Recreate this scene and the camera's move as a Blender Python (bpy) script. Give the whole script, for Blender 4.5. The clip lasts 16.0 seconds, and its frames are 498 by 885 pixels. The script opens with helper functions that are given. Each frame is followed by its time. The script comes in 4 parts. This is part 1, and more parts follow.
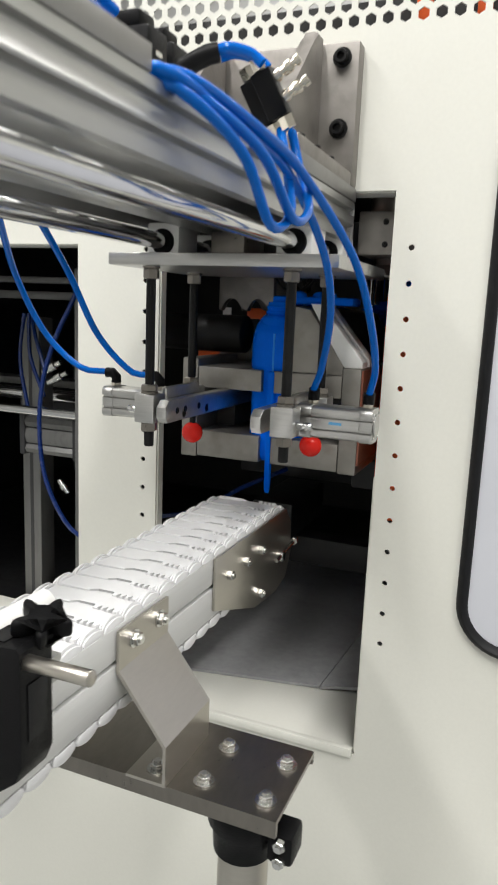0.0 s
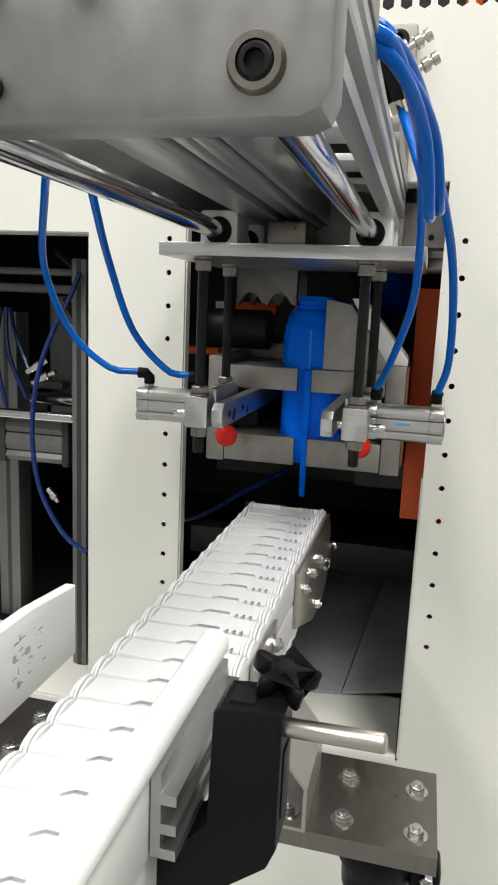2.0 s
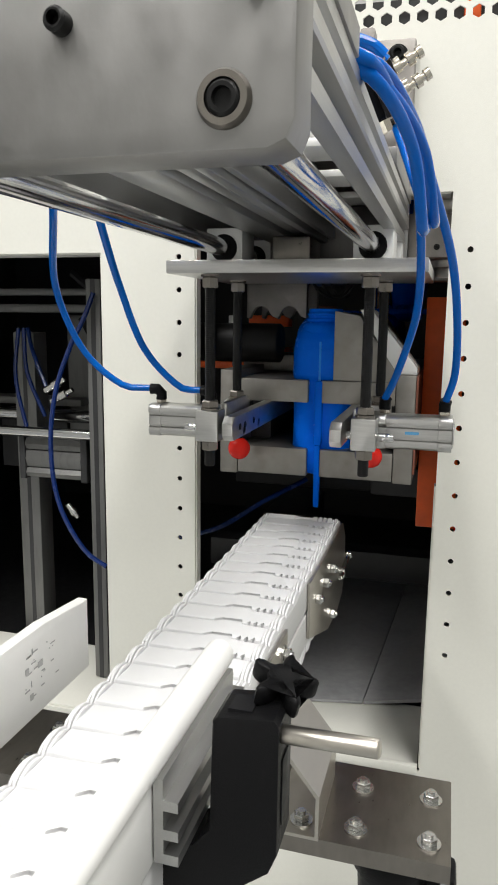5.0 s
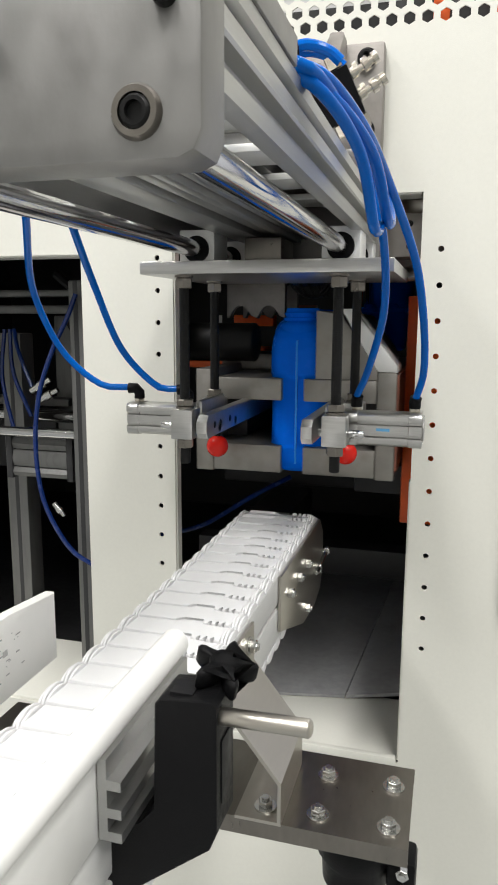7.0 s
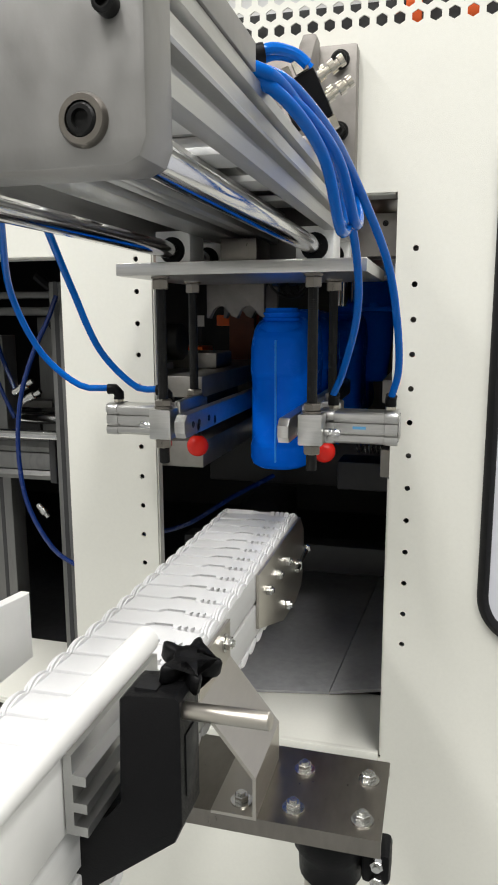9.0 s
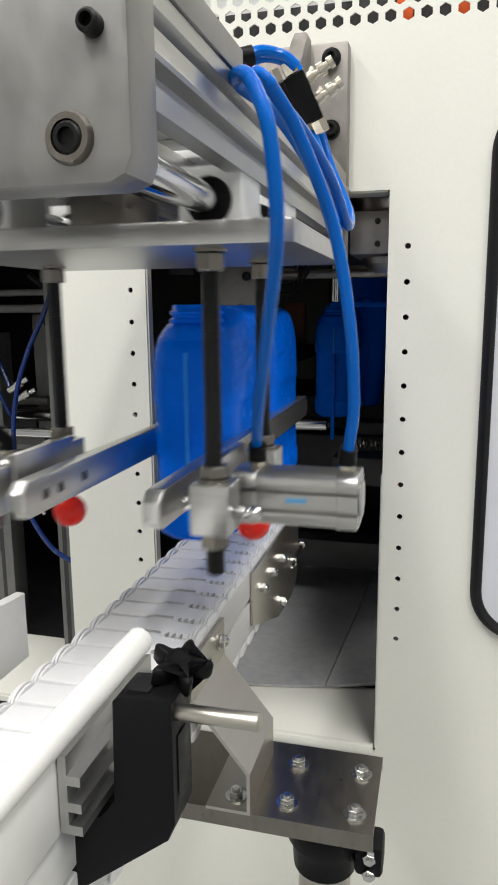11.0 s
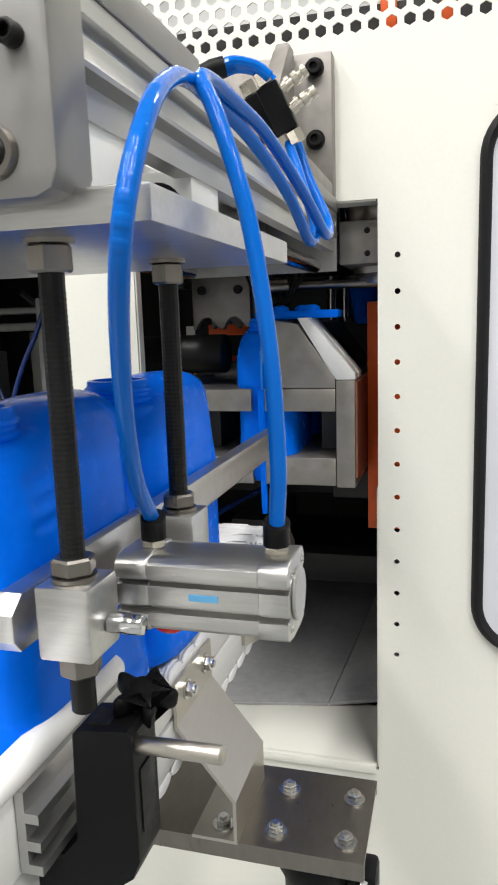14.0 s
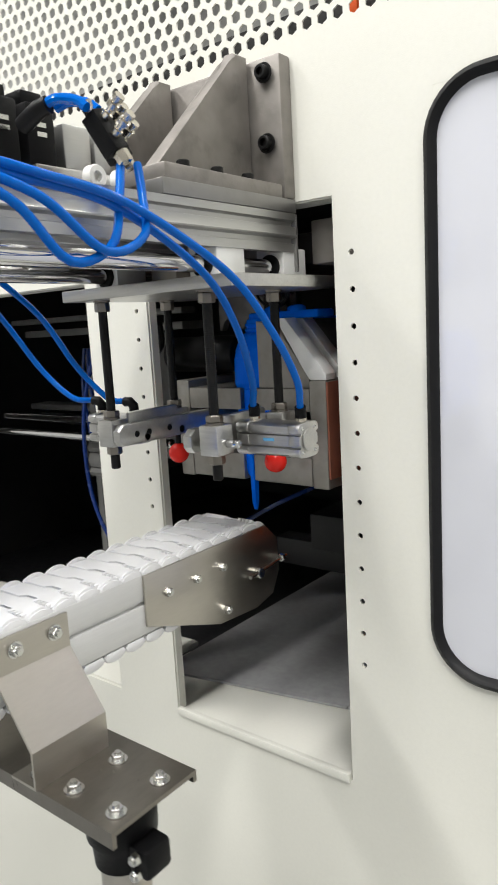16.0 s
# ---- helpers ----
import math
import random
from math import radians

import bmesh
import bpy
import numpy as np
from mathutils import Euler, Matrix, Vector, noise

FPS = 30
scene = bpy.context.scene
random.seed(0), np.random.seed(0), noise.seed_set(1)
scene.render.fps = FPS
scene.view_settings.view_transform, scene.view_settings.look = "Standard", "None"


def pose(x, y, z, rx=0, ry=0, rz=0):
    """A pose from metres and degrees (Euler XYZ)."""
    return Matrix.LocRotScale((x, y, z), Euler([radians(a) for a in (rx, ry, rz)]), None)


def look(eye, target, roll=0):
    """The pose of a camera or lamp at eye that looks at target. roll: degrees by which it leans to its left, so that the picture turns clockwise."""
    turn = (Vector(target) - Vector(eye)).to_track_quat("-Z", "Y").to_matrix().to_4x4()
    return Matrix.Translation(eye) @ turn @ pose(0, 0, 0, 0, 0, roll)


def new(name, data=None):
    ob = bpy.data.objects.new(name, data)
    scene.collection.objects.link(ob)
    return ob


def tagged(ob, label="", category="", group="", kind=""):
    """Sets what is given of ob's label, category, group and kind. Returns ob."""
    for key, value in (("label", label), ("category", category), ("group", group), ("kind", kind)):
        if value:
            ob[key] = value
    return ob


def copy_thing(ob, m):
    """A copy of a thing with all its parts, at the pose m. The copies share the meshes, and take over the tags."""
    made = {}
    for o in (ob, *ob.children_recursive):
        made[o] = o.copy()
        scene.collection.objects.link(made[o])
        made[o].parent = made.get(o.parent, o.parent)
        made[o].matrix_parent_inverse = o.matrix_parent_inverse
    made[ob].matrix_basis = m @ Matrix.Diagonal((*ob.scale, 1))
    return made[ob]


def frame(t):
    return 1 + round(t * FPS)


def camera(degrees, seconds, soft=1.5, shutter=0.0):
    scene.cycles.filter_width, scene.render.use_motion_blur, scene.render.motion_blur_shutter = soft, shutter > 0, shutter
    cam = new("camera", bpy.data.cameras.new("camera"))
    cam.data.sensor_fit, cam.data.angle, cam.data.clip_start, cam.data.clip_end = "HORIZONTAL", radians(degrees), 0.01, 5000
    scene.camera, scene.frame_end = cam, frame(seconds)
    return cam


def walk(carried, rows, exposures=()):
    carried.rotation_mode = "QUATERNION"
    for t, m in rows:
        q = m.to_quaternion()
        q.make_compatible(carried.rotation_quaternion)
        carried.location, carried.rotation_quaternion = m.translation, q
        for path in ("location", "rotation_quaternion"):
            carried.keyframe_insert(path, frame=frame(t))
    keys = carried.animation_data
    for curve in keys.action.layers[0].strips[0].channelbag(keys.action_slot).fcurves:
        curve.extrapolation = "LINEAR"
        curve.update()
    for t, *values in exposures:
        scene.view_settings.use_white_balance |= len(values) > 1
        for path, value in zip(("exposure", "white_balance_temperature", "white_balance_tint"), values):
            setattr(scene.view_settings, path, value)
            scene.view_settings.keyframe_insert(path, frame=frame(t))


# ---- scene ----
cam = camera(38.7, 16.0, 1.8, 0.5)
PATH = [
    (0, (-0.02, 0.178, 1.282), (-0.755, 2.002, 0.918), 2.4),
    (0.5, (-0.096, 0.184, 1.271), (-0.69, 2.052, 0.874), 2.7),
    (1, (-0.151, 0.18, 1.271), (-0.638, 2.084, 0.901), 2.5),
    (1.5, (-0.19, 0.173, 1.277), (-0.629, 2.09, 0.909), 3.1),
    (2, (-0.199, 0.173, 1.278), (-0.662, 2.083, 0.905), 2.5),
    (2.5, (-0.202, 0.173, 1.28), (-0.69, 2.077, 0.906), 1.8),
    (3, (-0.203, 0.17, 1.28), (-0.705, 2.071, 0.917), 1.3),
    (5.5, (-0.178, 0.166, 1.283), (-0.711, 2.063, 0.939), 0.7),
    (6, (-0.174, 0.162, 1.284), (-0.695, 2.061, 0.937), 0.9),
    (6.5, (-0.163, 0.161, 1.284), (-0.69, 2.059, 0.937), 0.6),
    (7, (-0.151, 0.162, 1.282), (-0.687, 2.058, 0.937), 0.3),
    (7.5, (-0.142, 0.161, 1.281), (-0.679, 2.057, 0.938), 0.4),
    (8, (-0.138, 0.161, 1.282), (-0.668, 2.058, 0.936), 0.2),
    (8.5, (-0.138, 0.16, 1.282), (-0.655, 2.061, 0.936), 0.0),
    (9, (-0.135, 0.16, 1.283), (-0.649, 2.062, 0.936), -0.2),
    (11.5, (-0.129, 0.157, 1.291), (-0.631, 2.057, 0.921), -0.7),
    (12, (-0.128, 0.158, 1.29), (-0.626, 2.061, 0.931), -0.9),
    (12.5, (-0.128, 0.163, 1.287), (-0.626, 2.069, 0.942), -0.9),
    (13, (-0.128, 0.17, 1.285), (-0.627, 2.078, 0.954), -0.9),
    (13.5, (-0.119, 0.172, 1.288), (-0.646, 2.073, 0.955), -1.5),
    (14, (-0.109, 0.176, 1.291), (-0.653, 2.071, 0.956), -1.9),
    (14.5, (-0.055, 0.19, 1.286), (-0.689, 2.061, 0.969), -3.1),
    (15, (0.083, 0.234, 1.274), (-0.82, 1.996, 0.992), -3.3),
    (15.5, (0.145, 0.261, 1.282), (-0.896, 1.941, 0.982), -3.3),
    (16, (0.230, 0.315, 1.287), (-1.001, 1.857, 0.963), -3.3),
]
walk(cam, [(t, look(eye, target, roll)) for t, eye, target, roll in PATH], [(0.0, -0.03), (9.0, -0.03), (11.5, -0.08), (12.0, 0.06), (12.5, 0.13), (13.5, 0.16), (14.5, 0.20), (15.2, 0.12), (16.0, 0.08)])

# hall lamps: x, y, watts
LAMPS = [(-2.4, -0.9, 94), (-0.8, -1.2, 92), (0.8, -0.9, 92), (2.4, -1.2, 72), (-1.8, 3.6, 100), (1.2, 3.6, 100)]

# ---------------------------------------------------------------- world, lamps, exposure
world = bpy.data.worlds.new("hall_air")
scene.world = world
world.use_nodes = True
world.node_tree.nodes["Background"].inputs[0].default_value = (0.95, 0.98, 1.0, 1)
world.node_tree.nodes["Background"].inputs[1].default_value = 0.12
scene.view_settings.exposure = 0.0


def area_lamp(name, eye, target, sx, sy, watts, colour=(1.0, 0.985, 0.96)):
    data = bpy.data.lights.new(name, "AREA")
    data.shape, data.size, data.size_y, data.energy, data.color = "RECTANGLE", sx, sy, watts, colour
    ob = new(name, data)
    ob.matrix_world = look(eye, target)
    return ob


for lx, ly, watts in LAMPS:
    area_lamp("hall_lamp", (lx, ly, 4.3), (lx, ly + 0.001, 0), 0.35, 2.6, watts)

# ---------------------------------------------------------------- materials


def mat(name, colour, rough=0.5, metal=0.0, scale=30.0, vary=0.08, bump=0.0, bscale=None, stretch=(1, 1, 1), big=2.5, dirt=0.0, dirt_colour=(0.1, 0.08, 0.06), rvary=0.15, coat=0.0, sss=0.0, trans=0.0, per_piece=0.0, spec=0.5):
    m = bpy.data.materials.new(name)
    m.use_nodes = True
    nt = m.node_tree
    n, l = nt.nodes, nt.links
    b = n["Principled BSDF"]
    b.inputs["Metallic"].default_value = metal
    b.inputs["Coat Weight"].default_value = coat
    b.inputs["Transmission Weight"].default_value = trans
    b.inputs["Specular IOR Level"].default_value = spec
    if sss:
        b.inputs["Subsurface Weight"].default_value = sss
        b.inputs["Subsurface Radius"].default_value = (0.004, 0.006, 0.012)
    tc = n.new("ShaderNodeTexCoord")
    mp = n.new("ShaderNodeMapping")
    mp.inputs["Scale"].default_value = stretch
    l.new(tc.outputs["Object"], mp.inputs[0])

    def tex(s, detail):
        t = n.new("ShaderNodeTexNoise")
        t.inputs["Scale"].default_value, t.inputs["Detail"].default_value = s, detail
        l.new(mp.outputs[0], t.inputs["Vector"])
        return t

    fine, wide = tex(scale, 6), tex(big, 3)
    add = n.new("ShaderNodeMath")
    add.operation = "ADD"
    l.new(fine.outputs["Fac"], add.inputs[0])
    l.new(wide.outputs["Fac"], add.inputs[1])
    src = add.outputs[0]
    if per_piece:
        info = n.new("ShaderNodeObjectInfo")
        ma = n.new("ShaderNodeMath")
        ma.operation = "MULTIPLY_ADD"
        ma.inputs[1].default_value = per_piece
        l.new(info.outputs["Random"], ma.inputs[0])
        l.new(src, ma.inputs[2])
        src = ma.outputs[0]
    ramp = n.new("ShaderNodeMapRange")
    ramp.inputs["From Min"].default_value, ramp.inputs["From Max"].default_value = 0.6, 1.4
    ramp.inputs["To Min"].default_value, ramp.inputs["To Max"].default_value = 1 - vary, 1 + vary
    l.new(src, ramp.inputs["Value"])
    mul = n.new("ShaderNodeVectorMath")
    mul.operation = "SCALE"
    mul.inputs[0].default_value = colour
    l.new(ramp.outputs[0], mul.inputs["Scale"])
    out = mul.outputs[0]
    if dirt:
        stain = tex(big * 3.1, 8)
        cr = n.new("ShaderNodeMapRange")
        cr.inputs["From Min"].default_value, cr.inputs["From Max"].default_value = 0.52, 0.78
        cr.inputs["To Max"].default_value = dirt
        l.new(stain.outputs["Fac"], cr.inputs["Value"])
        mx = n.new("ShaderNodeMix")
        mx.data_type = "RGBA"
        mx.inputs["B"].default_value = (*dirt_colour, 1)
        for sock in mx.inputs:
            if sock.name == "B" and sock.type == "RGBA":
                sock.default_value = (*dirt_colour, 1)
            if sock.name == "A" and sock.type == "RGBA":
                l.new(out, sock)
        l.new(cr.outputs[0], mx.inputs[0])
        out = [s for s in mx.outputs if s.type == "RGBA"][0]
    l.new(out, b.inputs["Base Color"])
    rr = n.new("ShaderNodeMapRange")
    rr.inputs["From Min"].default_value, rr.inputs["From Max"].default_value = 0.3, 0.7
    rr.inputs["To Min"].default_value, rr.inputs["To Max"].default_value = max(0.02, rough * (1 - rvary)), min(1, rough * (1 + rvary))
    l.new(fine.outputs["Fac"], rr.inputs["Value"])
    l.new(rr.outputs[0], b.inputs["Roughness"])
    if bump:
        bt = tex(bscale or scale, 4)
        bp = n.new("ShaderNodeBump")
        bp.inputs["Strength"].default_value, bp.inputs["Distance"].default_value = bump, 0.001
        l.new(bt.outputs["Fac"], bp.inputs["Height"])
        l.new(bp.outputs[0], b.inputs["Normal"])
    return m


def glow(name, colour, strength):
    m = bpy.data.materials.new(name)
    m.use_nodes = True
    b = m.node_tree.nodes["Principled BSDF"]
    b.inputs["Base Color"].default_value = (*colour, 1)
    b.inputs["Emission Color"].default_value = (*colour, 1)
    b.inputs["Emission Strength"].default_value = strength
    return m


CREAM = mat("cream_powder_coat", (0.74, 0.735, 0.67), 0.42, 0, 220, 0.025, 0.12, 900, big=1.5, dirt=0.05, dirt_colour=(0.45, 0.42, 0.35))
ALU = mat("machined_aluminium", (0.55, 0.545, 0.53), 0.34, 1.0, 60, 0.10, 0.10, 90, stretch=(1, 12, 12), big=9, dirt=0.22, dirt_colour=(0.3, 0.3, 0.3))
PLATE = mat("ground_aluminium_plate", (0.285, 0.28, 0.272), 0.45, 0.9, 55, 0.10, 0.10, 160, stretch=(1.6, 1, 1), big=11, dirt=0.35, dirt_colour=(0.20, 0.19, 0.185))
SEAM = mat("moulding_seam_highlight_blue", (0.03, 0.30, 0.92), 0.3, 0, 90, 0.1, big=20, spec=0.2)
EXTR = mat("extruded_aluminium", (0.47, 0.47, 0.46), 0.36, 0.95, 50, 0.06, 0.08, 60, stretch=(20, 1, 20), big=5)
CHROME = mat("polished_rod_steel", (0.66, 0.66, 0.66), 0.12, 1.0, 40, 0.05, big=5)
ZINC = mat("zinc_plated_steel", (0.62, 0.62, 0.60), 0.24, 1.0, 90, 0.10, 0.06, big=30)
STEEL = mat("dark_brushed_steel", (0.25, 0.23, 0.205), 0.32, 1.0, 60, 0.12, 0.05, 90, stretch=(3, 1, 1), big=10, dirt=0.12, dirt_colour=(0.12, 0.10, 0.09))
STAINLESS = mat("brushed_stainless_sheet", (0.52, 0.49, 0.44), 0.34, 1.0, 70, 0.06, 0.06, 120, stretch=(1, 1, 6), big=8)
CAST = mat("cast_grey_steel", (0.26, 0.243, 0.225), 0.5, 0.7, 55, 0.2, 0.3, 180, big=14, dirt=0.4, dirt_colour=(0.10, 0.09, 0.08))
MOULD = mat("tool_steel_mould", (0.30, 0.285, 0.26), 0.45, 0.75, 45, 0.2, 0.15, 90, big=12, dirt=0.4, dirt_colour=(0.16, 0.14, 0.12))
BLACK = mat("black_moulded_plastic", (0.005, 0.005, 0.0055), 0.42, 0, 300, 0.2, 0.2, 900, big=10, spec=0.13)
BLACKOX = mat("black_oxide_steel", (0.007, 0.007, 0.007), 0.42, 0.1, 200, 0.2, 0.1, big=20, spec=0.25)
# paint of dark parts, also the shade inside the added enclosure
DARK = mat("dark_paint_and_cavity_shade", (0.030, 0.030, 0.032), 0.5, 0, 60, 0.3, 0.1, big=4, dirt=0.3, dirt_colour=(0.05, 0.045, 0.04))
RUBBER_RECESS = mat("black_gasket_and_recess_shade", (0.008, 0.008, 0.009), 0.5, 0, 200, 0.2, 0.1, big=12, spec=0.25)
BLUE = mat("blue_blown_polyethylene", (0.0003, 0.150, 0.86), 0.24, 0, 90, 0.05, 0.10, 150, big=9, rvary=0.25, spec=0.06)
HOSE = mat("blue_polyurethane_tube", (0.001, 0.112, 0.50), 0.07, 0, 60, 0.05, big=20, spec=0.18)
PALE = mat("pale_machined_block", (0.80, 0.80, 0.78), 0.4, 0.3, 60, 0.05, 0.05, 90, big=9)
WHITE = mat("white_acetal_chain", (0.81, 0.81, 0.815), 0.36, 0, 120, 0.03, 0.05, big=20, per_piece=0.05)
RAILW = mat("white_polyethylene_rail", (0.86, 0.855, 0.83), 0.35, 0, 90, 0.03, big=6)
SIDEW = mat("anodised_conveyor_beam", (0.74, 0.74, 0.73), 0.45, 0.25, 60, 0.05, 0.05, stretch=(20, 1, 20), big=6)
RED = mat("red_plastic_knob", (0.80, 0.020, 0.012), 0.22, 0, 60, 0.05, big=20, spec=0.3)
ORANGE = mat("orange_machine_paint", (0.95, 0.13, 0.010), 0.45, 0, 80, 0.1, 0.05, big=6, dirt=0.2, dirt_colour=(0.25, 0.05, 0.02))
RUST = mat("red_brown_paint_and_dimmed_orange", (0.25, 0.085, 0.05), 0.55, 0, 60, 0.25, 0.1, big=9, dirt=0.35, dirt_colour=(0.12, 0.06, 0.045))
TRAY = mat("grey_rubber_mat", (0.36, 0.362, 0.365), 0.72, 0, 90, 0.15, 0.1, big=4, dirt=0.3, dirt_colour=(0.10, 0.10, 0.10), spec=0.15)
BRASS = mat("nickel_brass_fitting", (0.62, 0.58, 0.50), 0.22, 1.0, 90, 0.1, big=30)
# opaque pane: the pale colour is the reflection on clear glass
PANE = mat("reflection_grey_pane", (0.62, 0.63, 0.68), 0.08, 0, 20, 0.02, big=1.2, coat=0.5)
CONCRETE = mat("painted_hall_floor", (0.25, 0.26, 0.26), 0.45, 0, 12, 0.15, 0.1, 40, big=0.8, dirt=0.3)
HALLWALL = mat("hall_wall_paint", (0.60, 0.60, 0.585), 0.7, 0, 8, 0.05, big=0.5)
# shaded copy of the blue hose, for tubes inside the machine
HOSE_SHADE = mat("shaded_blue_tube", (0.003, 0.02, 0.12), 0.25, 0, 60, 0.1, big=20)
# aluminium with the side bay's shade put into its colour
BAYGREY = mat("bay_shaded_aluminium", (0.18, 0.18, 0.175), 0.5, 0.6, 50, 0.1, 0.08, 60, stretch=(6, 6, 1), big=6, dirt=0.3, dirt_colour=(0.06, 0.06, 0.06))
LABELB = mat("pale_blue_print", (0.10, 0.35, 0.62), 0.4, 0, 90, 0.05)
INK = mat("faded_marker_ink", (0.42, 0.42, 0.41), 0.6, 0, 90, 0.1)
LED = glow("red_indicator", (1.0, 0.04, 0.02), 6.0)
WLED = glow("white_display", (0.9, 0.95, 1.0), 1.2)

# ---------------------------------------------------------------- mesh helpers
ORIGIN = {}


def bm_new():
    return bmesh.new()


def box(bm, x0, x1, y0, y1, z0, z1, bev=0.0, seg=2):
    vs = [bm.verts.new((x, y, z)) for x in (x0, x1) for y in (y0, y1) for z in (z0, z1)]
    fs = [(0, 1, 3, 2), (4, 6, 7, 5), (0, 4, 5, 1), (2, 3, 7, 6), (0, 2, 6, 4), (1, 5, 7, 3)]
    faces = [bm.faces.new([vs[i] for i in f]) for f in fs]
    if bev:
        es = list({e for f in faces for e in f.edges})
        bmesh.ops.bevel(bm, geom=es, offset=bev, segments=seg, affect="EDGES", profile=0.5, clamp_overlap=True)
    return bm


def basis(p0, p1):
    p0, p1 = Vector(p0), Vector(p1)
    w = (p1 - p0).normalized()
    u = w.orthogonal().normalized()
    return p0, p1, u, w.cross(u)


def turned(bm, p0, p1, profile, seg=20, spin=0.0):
    """A body of revolution along p0-p1; profile: (distance along in metres, radius)."""
    p0, p1, u, v = basis(p0, p1)
    w = (p1 - p0).normalized()
    rings = []
    for d, r in profile:
        rings.append([bm.verts.new(p0 + w * d + (u * math.cos(a) + v * math.sin(a)) * r) for a in (spin + 2 * math.pi * i / seg for i in range(seg))])
    for a, b in zip(rings, rings[1:]):
        for i in range(seg):
            j = (i + 1) % seg
            bm.faces.new((a[i], a[j], b[j], b[i]))
    bm.faces.new(list(reversed(rings[0])))
    bm.faces.new(rings[-1])
    return bm


def cyl(bm, p0, p1, r, seg=20, ch=0.0, spin=0.0):
    d = (Vector(p1) - Vector(p0)).length
    if ch:
        return turned(bm, p0, p1, [(0, r - ch), (ch, r), (d - ch, r), (d, r - ch)], seg, spin)
    return turned(bm, p0, p1, [(0, r), (d, r)], seg, spin)


def hexnut(bm, p0, p1, af, spin=0.0):
    return cyl(bm, p0, p1, af / 1.732, 6, min(0.0012, af * 0.07), spin)


def prism(bm, pts, axis, a, b, bev=0.0):
    """A plate of the outline pts in the plane across the axis, from a to b along it."""
    def at(p, d):
        return {"x": (d, p[0], p[1]), "y": (p[0], d, p[1]), "z": (p[0], p[1], d)}[axis]
    va, vb = [bm.verts.new(at(p, a)) for p in pts], [bm.verts.new(at(p, b)) for p in pts]
    fa, fb = bm.faces.new(va), bm.faces.new(list(reversed(vb)))
    n = len(pts)
    sides = [bm.faces.new((va[(i + 1) % n], va[i], vb[i], vb[(i + 1) % n])) for i in range(n)]
    if bev:
        bmesh.ops.bevel(bm, geom=list({e for f in (fa, fb) for e in f.edges}), offset=bev, segments=2, affect="EDGES", profile=0.5)
    return bm


def round_rect(x0, x1, z0, z1, r, seg=6):
    out = []
    for cx, cz, a0 in ((x1 - r, z1 - r, 0), (x0 + r, z1 - r, 90), (x0 + r, z0 + r, 180), (x1 - r, z0 + r, 270)):
        out += [(cx + r * math.cos(radians(a0 + 90 * i / seg)), cz + r * math.sin(radians(a0 + 90 * i / seg))) for i in range(seg + 1)]
    return out


def tube(bm, pts, r, seg=10, caps=True):
    pts = [Vector(p) for p in pts]
    rings, u = [], None
    for i, p in enumerate(pts):
        w = (pts[min(i + 1, len(pts) - 1)] - pts[max(i - 1, 0)]).normalized()
        u = (u - w * u.dot(w)).normalized() if u is not None else w.orthogonal().normalized()
        v = w.cross(u)
        rings.append([bm.verts.new(p + (u * math.cos(a) + v * math.sin(a)) * r) for a in (2 * math.pi * k / seg for k in range(seg))])
    for a, b in zip(rings, rings[1:]):
        for i in range(seg):
            j = (i + 1) % seg
            bm.faces.new((a[i], a[j], b[j], b[i]))
    if caps:
        bm.faces.new(list(reversed(rings[0])))
        bm.faces.new(rings[-1])
    return bm


def spline(ctrl, n):
    """n + 1 points along a smooth line through the control points, evenly spaced by length."""
    p = [Vector(c) for c in ctrl]
    p = [2 * p[0] - p[1]] + p + [2 * p[-1] - p[-2]]
    dense = []
    for i in range(1, len(p) - 2):
        for k in range(24):
            t = k / 24
            dense.append(0.5 * ((2 * p[i]) + (p[i + 1] - p[i - 1]) * t + (2 * p[i - 1] - 5 * p[i] + 4 * p[i + 1] - p[i + 2]) * t * t + (3 * p[i] - p[i - 1] - 3 * p[i + 1] + p[i + 2]) * t ** 3))
    dense.append(p[-2])
    acc = [0.0]
    for a, b in zip(dense, dense[1:]):
        acc.append(acc[-1] + (b - a).length)
    out, j = [], 0
    for k in range(n + 1):
        want = acc[-1] * k / n
        while j < len(acc) - 2 and acc[j + 1] < want:
            j += 1
        f = (want - acc[j]) / max(1e-9, acc[j + 1] - acc[j])
        out.append(dense[j].lerp(dense[j + 1], min(1, f)))
    return out


def finish(name, bm, material, origin=(0, 0, 0), smooth=35):
    bmesh.ops.recalc_face_normals(bm, faces=bm.faces)
    bmesh.ops.translate(bm, verts=bm.verts, vec=-Vector(origin))
    limit = radians(smooth)
    for f in bm.faces:
        f.smooth = True
    for e in bm.edges:
        e.smooth = len(e.link_faces) == 2 and e.calc_face_angle(9) < limit
    me = bpy.data.meshes.new(name)
    bm.to_mesh(me)
    bm.free()
    me.materials.append(material)
    return me


def part(name, bm, material, parent, label="", smooth=35):
    o = ORIGIN[parent]
    ob = new(name, finish(name, bm, material, o, smooth))
    ob.parent = parent
    ORIGIN[ob] = o
    return tagged(ob, label)


def thing(name, origin, label, category, group=""):
    ob = new(name)
    ob.empty_display_size = 0.05
    ob.location = origin
    ORIGIN[ob] = Vector(origin)
    return tagged(ob, label, category, group)


def solid(name, bm, material, label, category, origin=(0, 0, 0), group="", kind=""):
    ob = new(name, finish(name, bm, material, origin))
    ob.location = origin
    ORIGIN[ob] = Vector(origin)
    return tagged(ob, label, category, group, kind)


